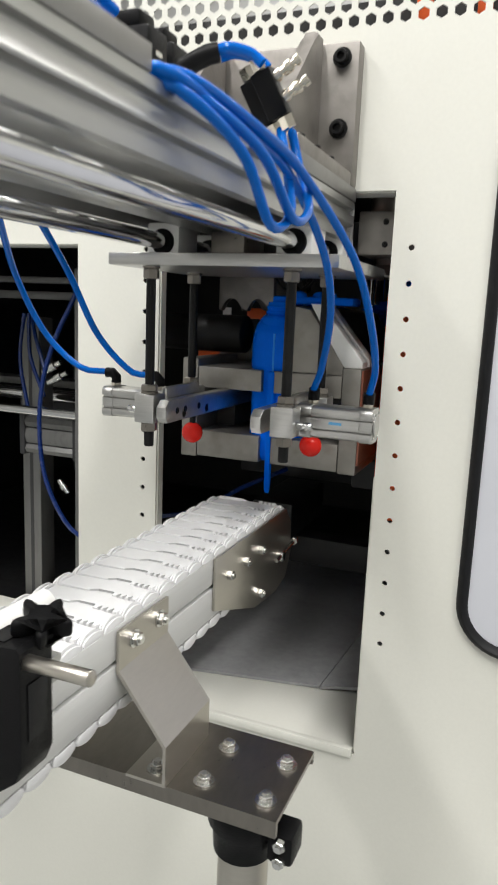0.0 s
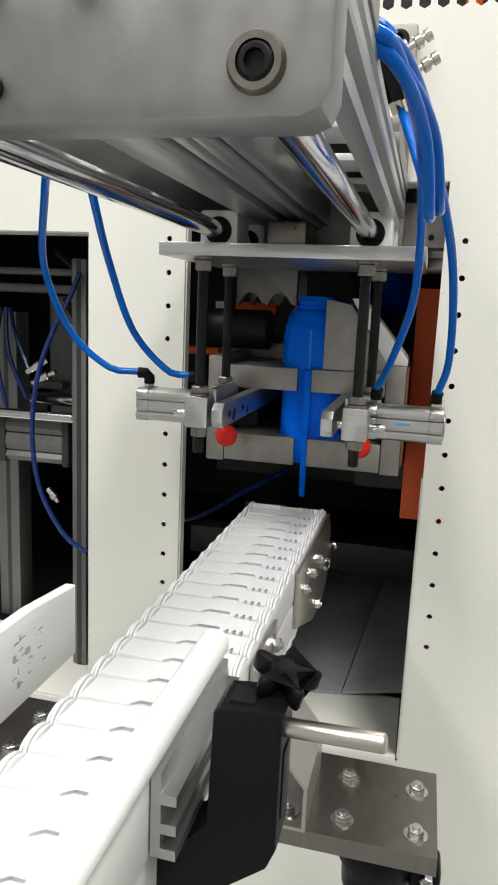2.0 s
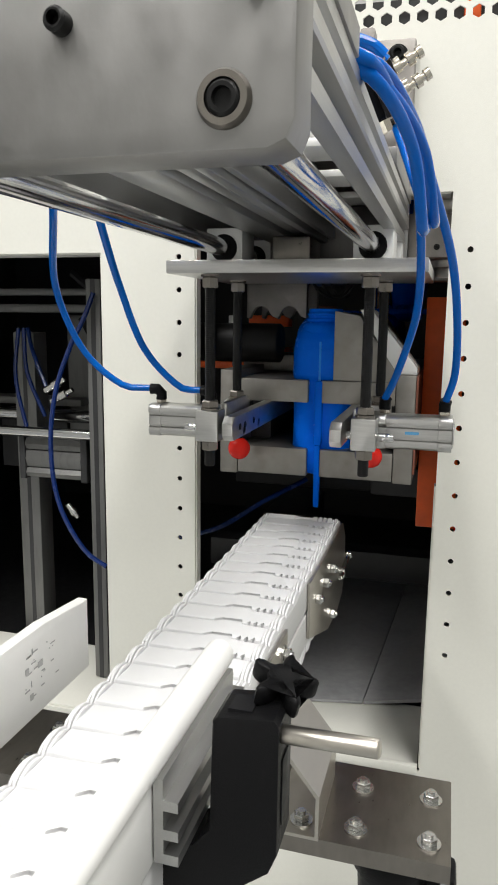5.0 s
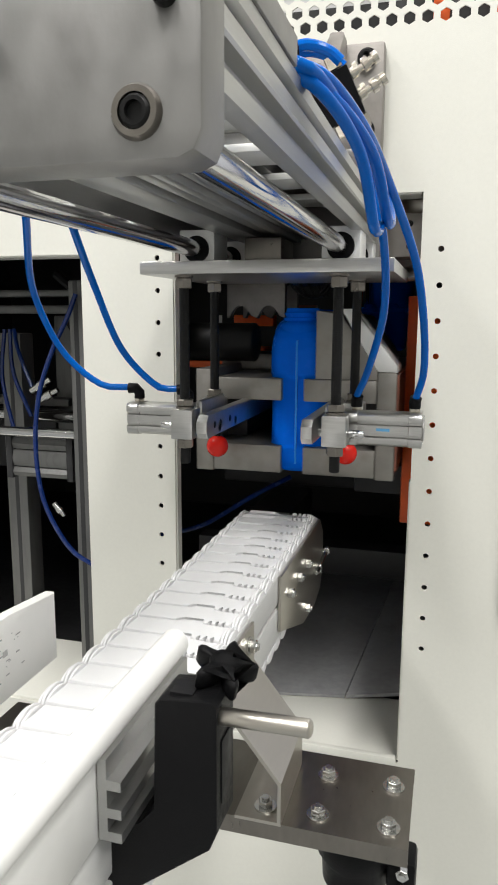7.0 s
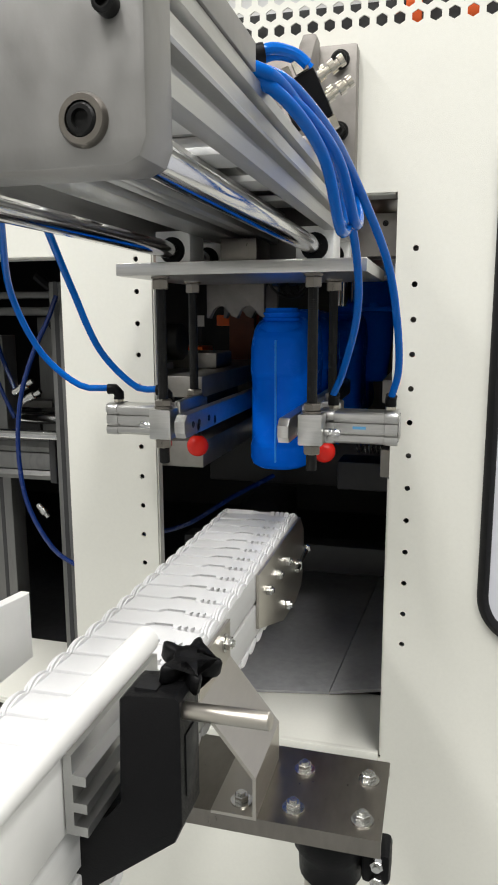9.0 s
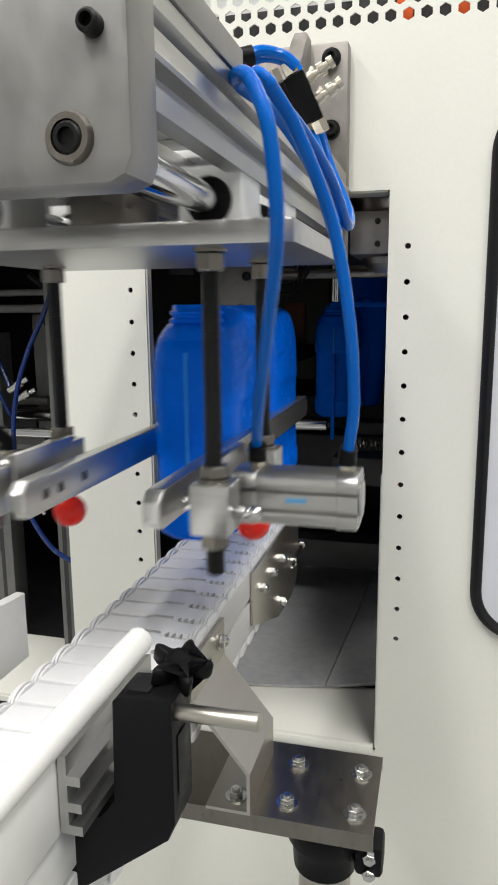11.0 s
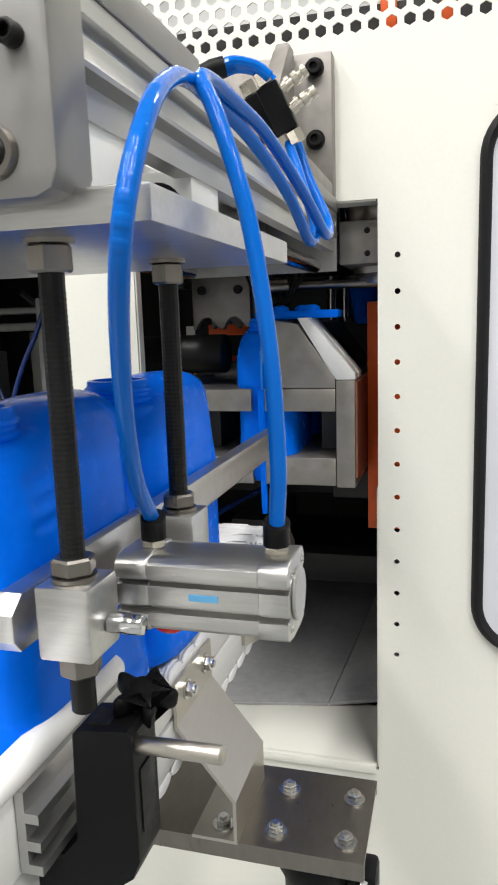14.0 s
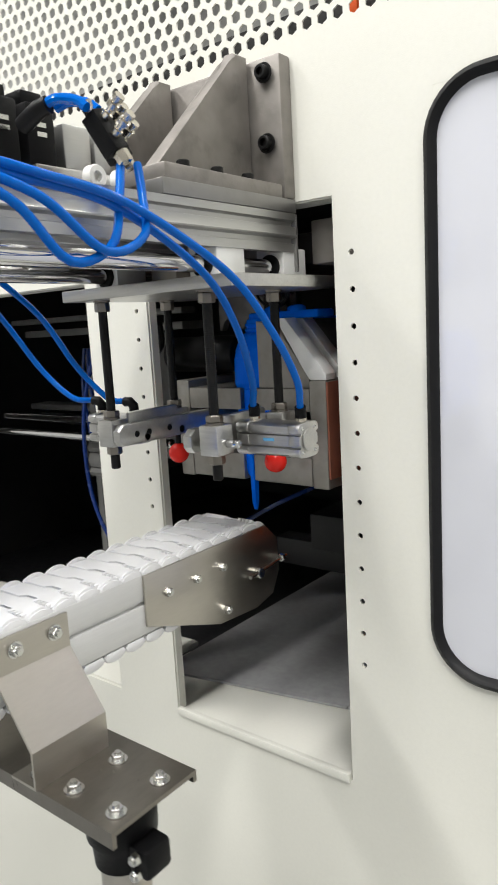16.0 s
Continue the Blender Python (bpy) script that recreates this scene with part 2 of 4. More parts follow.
def bolt(bm, p, axis, af=0.010, h=0.005, washer=0.0):
    p, axis = Vector(p), Vector(axis)
    if washer:
        cyl(bm, p, p + axis * 0.0015, washer, 18)
        p = p + axis * 0.0015
    hexnut(bm, p, p + axis * h, af)
    cyl(bm, p + axis * h, p + axis * (h + 0.002), af * 0.3, 10)


def cap_screw(bm, p, axis, r, h):
    """A socket-head screw with a real hexagon recess."""
    p, axis = Vector(p), Vector(axis)
    seg = 18
    turned(bm, p, p + axis * h, [(0, r), (h - 0.001, r), (h, r - 0.001), (h, r * 0.58), (h * 0.35, r * 0.55)], seg)

# ---------------------------------------------------------------- hall shell
P = 1.01          # front face of the machine's sheet-metal front


def hall():
    def slab(name, args, material, label, cat):
        solid(name, box(bm_new(), *args), material, label, cat, kind="structure")
    slab("floor", (-5, 5, -4.5, 6, -0.1, 0.0), CONCRETE, "grey painted concrete hall floor", "floor")
    slab("ceiling", (-5, 5, -4.5, 6, 4.6, 4.7), HALLWALL, "white painted hall ceiling", "ceiling")
    slab("wall_south", (-5, 5, -4.6, -4.5, 0, 4.6), HALLWALL, "pale plastered hall wall", "wall")
    slab("wall_north", (-5, 5, 6, 6.1, 0, 4.6), HALLWALL, "pale plastered hall wall behind the machine", "wall")
    slab("wall_west", (-5.1, -5, -4.5, 6, 0, 4.6), HALLWALL, "pale plastered hall wall", "wall")
    slab("wall_east", (5, 5.1, -4.5, 6, 0, 4.6), HALLWALL, "pale plastered hall wall", "wall")


def hole_cell(bm, x, z, half, r, y0, y1):
    """A square of sheet with a round bolt hole through it."""
    ring = []
    for i in range(12):
        a = 2 * math.pi * i / 12
        c, s = math.cos(a), math.sin(a)
        k = half / max(abs(c), abs(s))
        ring.append((c * k, s * k, c * r, s * r))
    # corners are added between the points on either side of each diagonal
    out, inn, back = [], [], []
    for ox, oz, ix, iz in ring:
        out.append(bm.verts.new((x + ox, y0, z + oz)))
        inn.append(bm.verts.new((x + ix, y0, z + iz)))
        back.append(bm.verts.new((x + ix, y1, z + iz)))
    corner = {1: (half, half), 4: (-half, half), 7: (-half, -half), 10: (half, -half)}
    for i in range(12):
        j = (i + 1) % 12
        bm.faces.new((inn[i], inn[j], back[j], back[i]))
        if i in corner:
            c = bm.verts.new((x + corner[i][0], y0, z + corner[i][1]))
            bm.faces.new((out[i], c, out[j], inn[j], inn[i]))
        else:
            bm.faces.new((out[i], out[j], inn[j], inn[i]))


def front_panel():
    t = 0.003
    bm = bm_new()

    def sheet(x0, x1, z0, z1):
        box(bm, x0, x1, P, P + t, z0, z1)
    half, r = 0.010, 0.0034
    TOP = 1.592
    # sheet right of the main opening, with its bolt-hole column and the window cut-out
    xr = -0.168
    zs = [0.88 + 0.04 * i for i in range(13)]
    sheet(-0.19, xr - half, 0.72, TOP)
    sheet(xr + half, -0.072, 0.0, TOP)
    sheet(xr - half, xr + half, 0.72, zs[0] - half)
    sheet(xr - half, xr + half, zs[-1] + half, TOP)
    for z in zs:
        hole_cell(bm, xr, z, half, r, P, P + t)
    for a, b in zip(zs, zs[1:]):
        sheet(xr - half, xr + half, a + half, b - half)
    sheet(-0.072, 0.46, 0.0, 0.905)
    sheet(-0.072, 0.46, 1.507, TOP)
    sheet(0.46, 1.2, 0.0, TOP)
    # narrow sheet between the two openings
    xl = -0.5118
    zl = [0.876 + 0.04 * i for i in range(13)]
    sheet(-0.618, xl - half, 0.72, TOP)
    sheet(xl + half, -0.491, 0.72, TOP)
    sheet(xl - half, xl + half, 0.72, zl[0] - half)
    sheet(xl - half, xl + half, zl[-1] + half, TOP)
    for z in zl:
        hole_cell(bm, xl, z, half, r, P, P + t)
    for a, b in zip(zl, zl[1:]):
        sheet(xl - half, xl + half, a + half, b - half)
    # over and under the openings
    sheet(-0.491, -0.19, 1.422, TOP)
    sheet(-1.9, -0.618, 1.362, TOP)
    sheet(-1.9, -1.25, 0.72, 1.362)
    sheet(-1.9, xr + half, 0.0, 0.72)
    # folded returns round the openings
    for x0, x1, z0, z1 in ((-0.192, -0.19, 0.722, 1.09), (-0.491, -0.489, 0.722, 1.42), (-0.62, -0.618, 0.722, 1.36)):
        box(bm, x0, x1, P + t, P + (0.016 if x0 > -0.5 else 0.035), z0, z1)
    box(bm, -0.489, -0.192, P + t, P + 0.035, 1.42, 1.422)
    box(bm, -1.25, -0.62, P + t, P + 0.035, 1.36, 1.362)
    solid("wall_front", bm, CREAM, "cream powder-coated sheet-metal machine front with bolt holes", "machine front", kind="structure")
    # sill of the main opening: a folded cream tray edge
    bm = bm_new()
    box(bm, -0.610, -0.193, P + 0.004, 1.165, 0.712, 0.7215, 0.001)
    box(bm, -0.488, -0.193, P - 0.004, P + 0.004, 0.716, 0.728, 0.001)
    solid("opening_sill", bm, CREAM, "cream folded sheet-metal sill of the opening", "sill", kind="structure")
    bm = bm_new()
    box(bm, -1.25, -0.623, P + 0.004, 1.2, 0.715, 0.7235, 0.001)
    solid("opening_sill", bm, CREAM, "cream folded sheet-metal sill of the side opening", "sill", kind="structure")


def perforated_top():
    pitch, row = 0.0191, 0.0191 * 0.866
    z0, x0 = 1.592, -1.55
    half, rr = pitch / 2, pitch / math.sqrt(3)
    verts, faces, index = [], [], {}

    def v(x, z, y):
        key = (round(x, 4), round(z, 4), y)
        if key not in index:
            index[key] = len(verts)
            verts.append((x, y, z))
        return index[key]
    for j in range(24):
        for i in range(112):
            cx, cz = x0 + pitch * (i + 0.5 * (j % 2)), z0 + 0.0105 + row * j
            outer, inner, back = [], [], []
            for k in range(6):
                a = radians(30 + 60 * k)
                ox, oz = cx + rr * math.cos(a), cz + rr * math.sin(a)
                if j == 0 and oz < cz - 0.001:
                    oz = z0
                b = radians(60 * k + 30)
                outer.append(v(ox, oz, P))
                inner.append(v(cx + 0.0069 * math.cos(b), cz + 0.0069 * math.sin(b), P))
                back.append(v(cx + 0.0069 * math.cos(b), cz + 0.0069 * math.sin(b), P + 0.002))
            for k in range(6):
                n = (k + 1) % 6
                faces.append((outer[k], outer[n], inner[n], inner[k]))
                faces.append((inner[k], inner[n], back[n], back[k]))
    me = bpy.data.meshes.new("perforated_sheet")
    me.from_pydata(verts, [], faces)
    me.materials.append(CREAM)
    ob = new("perforated_sheet", me)
    tagged(ob, "cream perforated sheet with hexagonal holes above the machine front", "perforated sheet", kind="structure")


def door_window():
    w = thing("window_1", (0.19, P, 0.9), "clear machine-door pane in a thick black rubber gasket", "window")
    tagged(w, kind="structure")
    bm = bm_new()
    xa, xb, za, zb, r = -0.082, 0.46, 0.893, 1.517, 0.062
    n = 10
    outer, inner = round_rect(xa, xb, za, zb, r, n), round_rect(xa + 0.014, xb - 0.014, za + 0.014, zb - 0.014, r - 0.014, n)
    prof = [(0.0, -0.001), (0.15, -0.007), (0.5, -0.010), (0.85, -0.007), (1.0, 0.002)]
    loops = [[bm.verts.new((o[0] + (q[0] - o[0]) * f, P + d, o[1] + (q[1] - o[1]) * f)) for o, q in zip(outer, inner)] for f, d in prof]
    m = len(outer)
    for a, b in zip(loops, loops[1:]):
        for i in range(m):
            k = (i + 1) % m
            bm.faces.new((a[i], a[k], b[k], b[i]))
    part("gasket", bm, RUBBER_RECESS, w, "black rubber gasket", 60)
    bm = bm_new()
    for cx, cz, sx, sz in ((-0.073, 0.904, 1, 1), (0.461, 0.904, -1, 1), (-0.073, 1.508, 1, -1), (0.461, 1.508, -1, -1)):
        arc = [(cx + sx * (0.062 - 0.062 * math.sin(radians(a))), cz + sz * (0.062 - 0.062 * math.cos(radians(a)))) for a in range(0, 91, 15)]
        prism(bm, [(cx, cz)] + arc, "y", P + 0.0002, P + 0.003)
    part("corner_sheet", bm, CREAM, w)
    bm = bm_new()
    prism(bm, round_rect(xa + 0.010, xb - 0.010, za + 0.010, zb - 0.010, r - 0.01, n), "y", P - 0.0005, P + 0.004)
    part("pane", bm, PANE, w, "pane painted pale grey to stand in for its reflections")


def interior():
    # added dark box behind the front: blocks light, dark colour deepens the cavity shade
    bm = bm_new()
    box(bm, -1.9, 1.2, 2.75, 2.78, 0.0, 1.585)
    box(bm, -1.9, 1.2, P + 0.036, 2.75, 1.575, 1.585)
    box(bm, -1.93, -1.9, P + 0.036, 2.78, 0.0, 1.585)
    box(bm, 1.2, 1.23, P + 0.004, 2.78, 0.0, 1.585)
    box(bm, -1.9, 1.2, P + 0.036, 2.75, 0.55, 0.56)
    solid("wall_inner", bm, DARK, "added dark enclosure that keeps hall light out of the machine", "enclosure", kind="structure")
    # added box, there only to keep the lowest perforations dark
    solid("frame_member", box(bm_new(), -1.9, 1.2, 1.055, 1.11, 1.586, 1.640, 0.003), DARK, "dark box added behind the perforated sheet to darken its lowest holes", "frame member")
    for x0, x1 in ((-0.190, -0.172), (-0.124, -0.108)):
        solid("hose_clip", box(bm_new(), x0, x1, 1.046, 1.054, 1.595, 1.645, 0.002), ORANGE, "small orange clip behind the perforated sheet", "clip", group="orange clips")
    # grey sloping mats under the outlet
    bm = bm_new()
    prism(bm, [(-0.60, 1.083), (-0.278, 1.145), (-0.232, 1.86), (-0.60, 1.86)], "z", 0.7225, 0.7265)
    solid("chute_mat", bm, TRAY, "dark grey rubber mat lying inside the outlet", "mat")
    bm = bm_new()
    vs = [bm.verts.new(p) for p in ((-0.276, 1.1455, 0.7225), (-0.10, 1.178, 0.740), (-0.06, 1.86, 0.752), (-0.230, 1.86, 0.7225), (-0.276, 1.1455, 0.7275), (-0.10, 1.178, 0.745), (-0.06, 1.86, 0.758), (-0.230, 1.86, 0.7285))]
    for f in ((0, 1, 2, 3), (4, 7, 6, 5), (0, 4, 5, 1), (1, 5, 6, 2), (2, 6, 7, 3), (3, 7, 4, 0)):
        bm.faces.new([vs[i] for i in f])
    solid("chute_mat", bm, TRAY, "grey rubber mat folded up at the side of the outlet", "mat")
    # guide bars and dark frame members across the cavity
    for name, p0, p1, r, m, lab in (
        ("tie_bar", (-1.3, 1.30, 1.105), (-0.30, 1.30, 1.105), 0.012, CHROME, "polished steel tie bar of the clamp unit"),
        ("tie_bar", (-1.3, 1.15, 1.10), (-0.60, 1.15, 1.10), 0.008, CHROME, "polished steel tie bar of the clamp unit"),
    ):
        bm = bm_new()
        cyl(bm, p0, p1, r, 20, 0.002)
        solid(name, bm, m, lab, "bar", origin=p0)
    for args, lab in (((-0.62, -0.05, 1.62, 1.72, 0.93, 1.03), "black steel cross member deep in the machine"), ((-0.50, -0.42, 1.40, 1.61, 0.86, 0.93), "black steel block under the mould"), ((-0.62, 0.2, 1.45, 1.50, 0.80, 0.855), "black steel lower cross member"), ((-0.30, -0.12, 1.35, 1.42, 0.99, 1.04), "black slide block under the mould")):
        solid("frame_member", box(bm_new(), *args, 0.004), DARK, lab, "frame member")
    # blow head block over the mould
    d = thing("die_block", (-0.18, 1.1, 1.36), "grey steel die block behind the opening's upper corner", "die block")
    bm = bm_new()
    box(bm, -0.238, -0.11, 1.040, 1.22, 1.354, 1.404, 0.002)
    part("body", bm, CAST, d)
    bm = bm_new()
    cyl(bm, (-0.190, 1.10, 1.404), (-0.190, 1.10, 1.436), 0.047, 32, 0.003)
    part("collar", bm, STAINLESS, d, "bright turned collar", 60)
    bm = bm_new()
    turned(bm, (-0.186, 1.12, 1.354), (-0.186, 1.12, 1.334), [(0, 0.045), (0.008, 0.045), (0.010, 0.040), (0.020, 0.036)], 32)
    part("lower_collar", bm, ALU, d, "", 60)
    for bz in (1.366, 1.392):
        bm = bm_new()
        cap_screw(bm, (-0.205, 1.040, bz), (0, -1, 0), 0.0035, 0.002)
        part("cap_screw", bm, BLACKOX, d)


def beam():
    """The take-out beam: end plate, two slotted extrusions, guide rods, drive cylinder."""
    b = thing("takeout_beam", (-0.33, 0.70, 1.39), "aluminium take-out beam cantilevered from the machine front", "beam")
    y0, y1 = 0.416, 1.006
    bm = bm_new()
    prism(bm, round_rect(-0.452, -0.2320, 1.3335, 1.436, 0.009, 2), "y", 0.391, 0.416, 0.0015)
    part("end_plate", bm, PLATE, b, "brushed grey aluminium end plate")
    for bx, bz in ((-0.2545, 1.3485), (-0.412, 1.3485)):
        bm = bm_new()
        turned(bm, (bx, 0.391, bz), (bx, 0.381, bz), [(0, 0.0090), (0.001, 0.0090), (0.003, 0.0080), (0.003, 0.0059), (0.001, 0.0057)], 32)
        part("washer", bm, STEEL, b, "thick steel washer")
        bm = bm_new()
        cap_screw(bm, (bx, 0.3905, bz), (0, -1, 0), 0.0056, 0.003)
        part("cap_screw", bm, BLACKOX, b, "black socket screw")
    for bx, bz in ((-0.244, 1.383), (-0.342, 1.344), (-0.310, 1.375), (-0.343, 1.375), (-0.425, 1.383)):
        bm = bm_new()
        cap_screw(bm, (bx, 0.391, bz), (0, -1, 0), 0.0040, 0.006)
        part("cap_screw", bm, BLACKOX, b, "black socket screw")

    def extrusion(xo, s):
        """Slotted profile whose outer face lies at xo; s: the way outwards."""
        prof = [(0.014, 1.4085), (0, 1.4085), (0, 1.4010), (0.006, 1.3995), (0.006, 1.3950), (0, 1.3935), (0, 1.3860), (-0.001, 1.3845),
                (0, 1.3830), (0.007, 1.3815), (0.007, 1.3765), (0.003, 1.3755), (0.003, 1.3665), (0.014, 1.3665)]
        bm = bm_new()
        prism(bm, [(xo - s * d, z) for d, z in prof], "y", y0, y1)
        return bm
    part("side_extrusion", extrusion(-0.236, 1), EXTR, b)
    part("side_extrusion", extrusion(-0.446, -1), EXTR, b)
    for xa, xb in ((-0.258, -0.2345), (-0.446, -0.424)):
        for ya, yb in ((y0, 0.545), (0.795, y1)):
            bm = bm_new()
            box(bm, xa, xb, ya, yb, 1.4090, 1.4235, 0.0008)
            part("top_rail", bm, PLATE, b, "flat grey rail on the extrusion")
    for xa, xb, za in ((-0.386, -0.354, 1.366), (-0.350, -0.338, 1.370), (-0.335, -0.326, 1.368), (-0.3235, -0.317, 1.372)):
        bm = bm_new()
        box(bm, xa, xb, y0, 1.0, za, 1.402, 0.0015)
        part("drive_rib", bm, EXTR, b, "ribbed aluminium rodless drive cylinder")
    bm = bm_new()
    box(bm, -0.385, -0.318, y0 + 0.001, 0.999, 1.378, 1.398)
    part("drive_core", bm, DARK, b)
    for yy, yw in ((0.440, 0.030), (0.515, 0.030), (0.59, 0.04), (0.69, 0.05), (0.80, 0.05), (0.91, 0.05)):
        bm = bm_new()
        box(bm, -0.4315, -0.2505, yy, yy + yw, 1.4025, 1.4085, 0.001)
        part("cross_tie", bm, PALE, b, "pale cross plate between the extrusions")
    for rx in (-0.408, -0.2595):
        bm = bm_new()
        cyl(bm, (rx, y0, 1.3515), (rx, 0.99, 1.3515), 0.0085, 24)
        part("guide_rod", bm, CHROME, b, "polished steel guide rod", 60)
    bm = bm_new()
    box(bm, -0.446, -0.236, 1.0065, 1.0095, 1.345, 1.408, 0.0005)
    part("rear_plate", bm, PLATE, b)


def bracket():
    k = thing("beam_bracket", (-0.31, 1.0, 1.43), "grey cast-steel gusseted bracket bolted to the front", "bracket")
    bm = bm_new()
    box(bm, -0.452, -0.236, 0.988, P - 0.0005, 1.4240, 1.575, 0.003)
    part("wall_flange", bm, CAST, k)
    bm = bm_new()
    box(bm, -0.425, -0.236, 0.80, 0.984, 1.4225, 1.438, 0.002)
    part("foot_flange", bm, CAST, k)
    for gx in (-0.284, -0.40):
        bm = bm_new()
        prism(bm, [(0.82, 1.438), (0.984, 1.438), (0.984, 1.578), (0.962, 1.578), (0.955, 1.565)], "x", gx - 0.008, gx + 0.008, 0.003)
        part("gusset", bm, CAST, k)
    for bx in (-0.254, -0.41):
        for bz in (1.557, 1.484):
            bm = bm_new()
            cyl(bm, (bx, 0.984, bz), (bx, 0.9825, bz), 0.0105, 20)
            cap_screw(bm, (bx, 0.983, bz), (0, -1, 0), 0.0075, 0.008)
            part("cap_screw", bm, BLACKOX, k, "black socket screw")
    for by in (0.84, 0.89, 0.94):
        bm = bm_new()
        cap_screw(bm, (-0.250, by, 1.438), (0, 0, 1), 0.0065, 0.008)
        part("cap_screw", bm, BLACKOX, k, "black socket screw")


def conveyor():
    c = thing("conveyor", (-0.345, 0.4, 0.95), "white plastic chain conveyor on an aluminium beam", "conveyor")
    # side beams with their slot
    for s, x in ((1, -0.3035), (-1, -0.3865)):
        bm = bm_new()
        xo, xi = x + s * 0.005, x - s * 0.006
        for z0, z1 in ((1.012, 1.040), (0.976, 1.008)):
            box(bm, min(xo, xi), max(xo, xi), -0.22, 0.94, z0, z1, 0.0012)
        box(bm, min(x, xi), max(x, xi), -0.22, 0.94, 1.007, 1.013)
        part("side_beam", bm, SIDEW, c, "pale anodised side beam with a T-slot")
        bm = bm_new()
        xs = x + s * 0.0055
        pts = [(0.787, 1.040), (0.995, 1.040), (1.018, 1.018), (1.020, 0.975), (1.005, 0.948), (0.97, 0.940), (0.90, 0.945), (0.787, 0.985)]
        prism(bm, pts, "x", xs, xs + s * 0.003, 0.0005)
        pl = part("nose_plate", bm, STAINLESS, c, "stainless nose side plate")
        for py, pz in ((0.818, 1.013), (0.863, 1.013), (0.907, 1.013), (0.912, 0.959)):
            bm = bm_new()
            bolt(bm, (xs + s * 0.003, py, pz), (s, 0, 0), 0.009, 0.006)
            part("bolt", bm, ZINC, pl)
        bm = bm_new()
        cyl(bm, (xs, 0.975, 0.985), (xs + s * 0.010, 0.975, 0.985), 0.007, 16, 0.001)
        cyl(bm, (xs + s * 0.007, 0.955, 0.985), (xs + s * 0.007, 1.03, 0.992), 0.0028, 10)
        bolt(bm, (xs + s * 0.007, 1.018, 0.991), (0, 1, 0), 0.009, 0.006)
        part("tension_screw", bm, ZINC, pl, "bright chain tension screw")
    bm = bm_new()
    cyl(bm, (-0.385, 0.975, 1.005), (-0.305, 0.975, 1.005), 0.028, 20)
    part("idler_roller", bm, DARK, c)
    bm = bm_new()
    cyl(bm, (-0.385, -0.2, 1.005), (-0.305, -0.2, 1.005), 0.028, 20)
    part("idler_roller", bm, DARK, c)
    bm = bm_new()
    box(bm, -0.378, -0.312, -0.2, 0.96, 1.028, 1.034)
    part("slide_strip", bm, RAILW, c)
    return c


def chain_link_mesh():
    """One chain link: a plate with a stepped joint and small slots."""
    bm = bm_new()
    w, p = 0.0385, 0.0275
    gap = 0.0016
    h = p / 2
    front = [(-w, -h - 0.0035), (-0.006, -h - 0.0035), (-0.001, -h + 0.0030), (0.016, -h + 0.0030), (0.016, -h - 0.0040)]
    notched = list(front)
    for x in (0.021, 0.0265, 0.032):
        notched += [(x, -h - 0.0040), (x, -h + 0.0022), (x + 0.0022, -h + 0.0022), (x + 0.0022, -h - 0.0040)]
    notched.append((w, -h - 0.0040))
    rear = [(x, y + p - gap) for x, y in front] + [(w, h - 0.0040 - gap)]
    prism(bm, notched + rear[::-1], "z", -0.0075, 0.0, 0.0009)
    for v in bm.verts:
        v.co.z -= 0.045 * v.co.y
    # rounded knuckle fins along both edges
    for s in (-1, 1):
        for k, lift in enumerate((0.0022, 0.0034, 0.0014)):
            xa, xb = sorted((s * (w + 0.0004 + 0.0026 * k), s * (w + 0.0022 + 0.0026 * k)))
            arc = [(-0.003 + 0.47 * p * math.cos(radians(a)), -0.004 + (0.004 + lift) * math.sin(radians(a))) for a in range(0, 181, 20)]
            prism(bm, arc + [(-0.003 - 0.40 * p, -0.0085), (-0.003 + 0.40 * p, -0.0085)], "x", xa, xb, 0.0004)
    return finish("chain_link", bm, WHITE)


BELT_SPEED, PITCH = 0.090, 0.0275
BELT_Y0, BELT_Y1, BELT_R, BELT_ZC = -0.2, 0.975, 0.0395, 1.0055
BELT_RUN = BELT_Y1 - BELT_Y0
LOOP = 2 * BELT_RUN + 2 * math.pi * BELT_R
LINKS = round(LOOP / PITCH)


def belt_pose(s):
    """Pose of a link s metres along the loop, from the far end of the top run towards the near end."""
    s %= LOOP
    half = math.pi * BELT_R
    if s < BELT_RUN:
        return pose(-0.345, BELT_Y1 - s, BELT_ZC + BELT_R)
    s -= BELT_RUN
    if s < half:
        a = s / BELT_R
        return pose(-0.345, BELT_Y0 - BELT_R * math.sin(a), BELT_ZC + BELT_R * math.cos(a), math.degrees(a))
    s -= half
    if s < BELT_RUN:
        return pose(-0.345, BELT_Y0 + s, BELT_ZC - BELT_R, 180)
    s -= BELT_RUN
    a = math.pi + s / BELT_R
    return pose(-0.345, BELT_Y1 - BELT_R * math.sin(a), BELT_ZC + BELT_R * math.cos(a), math.degrees(a))


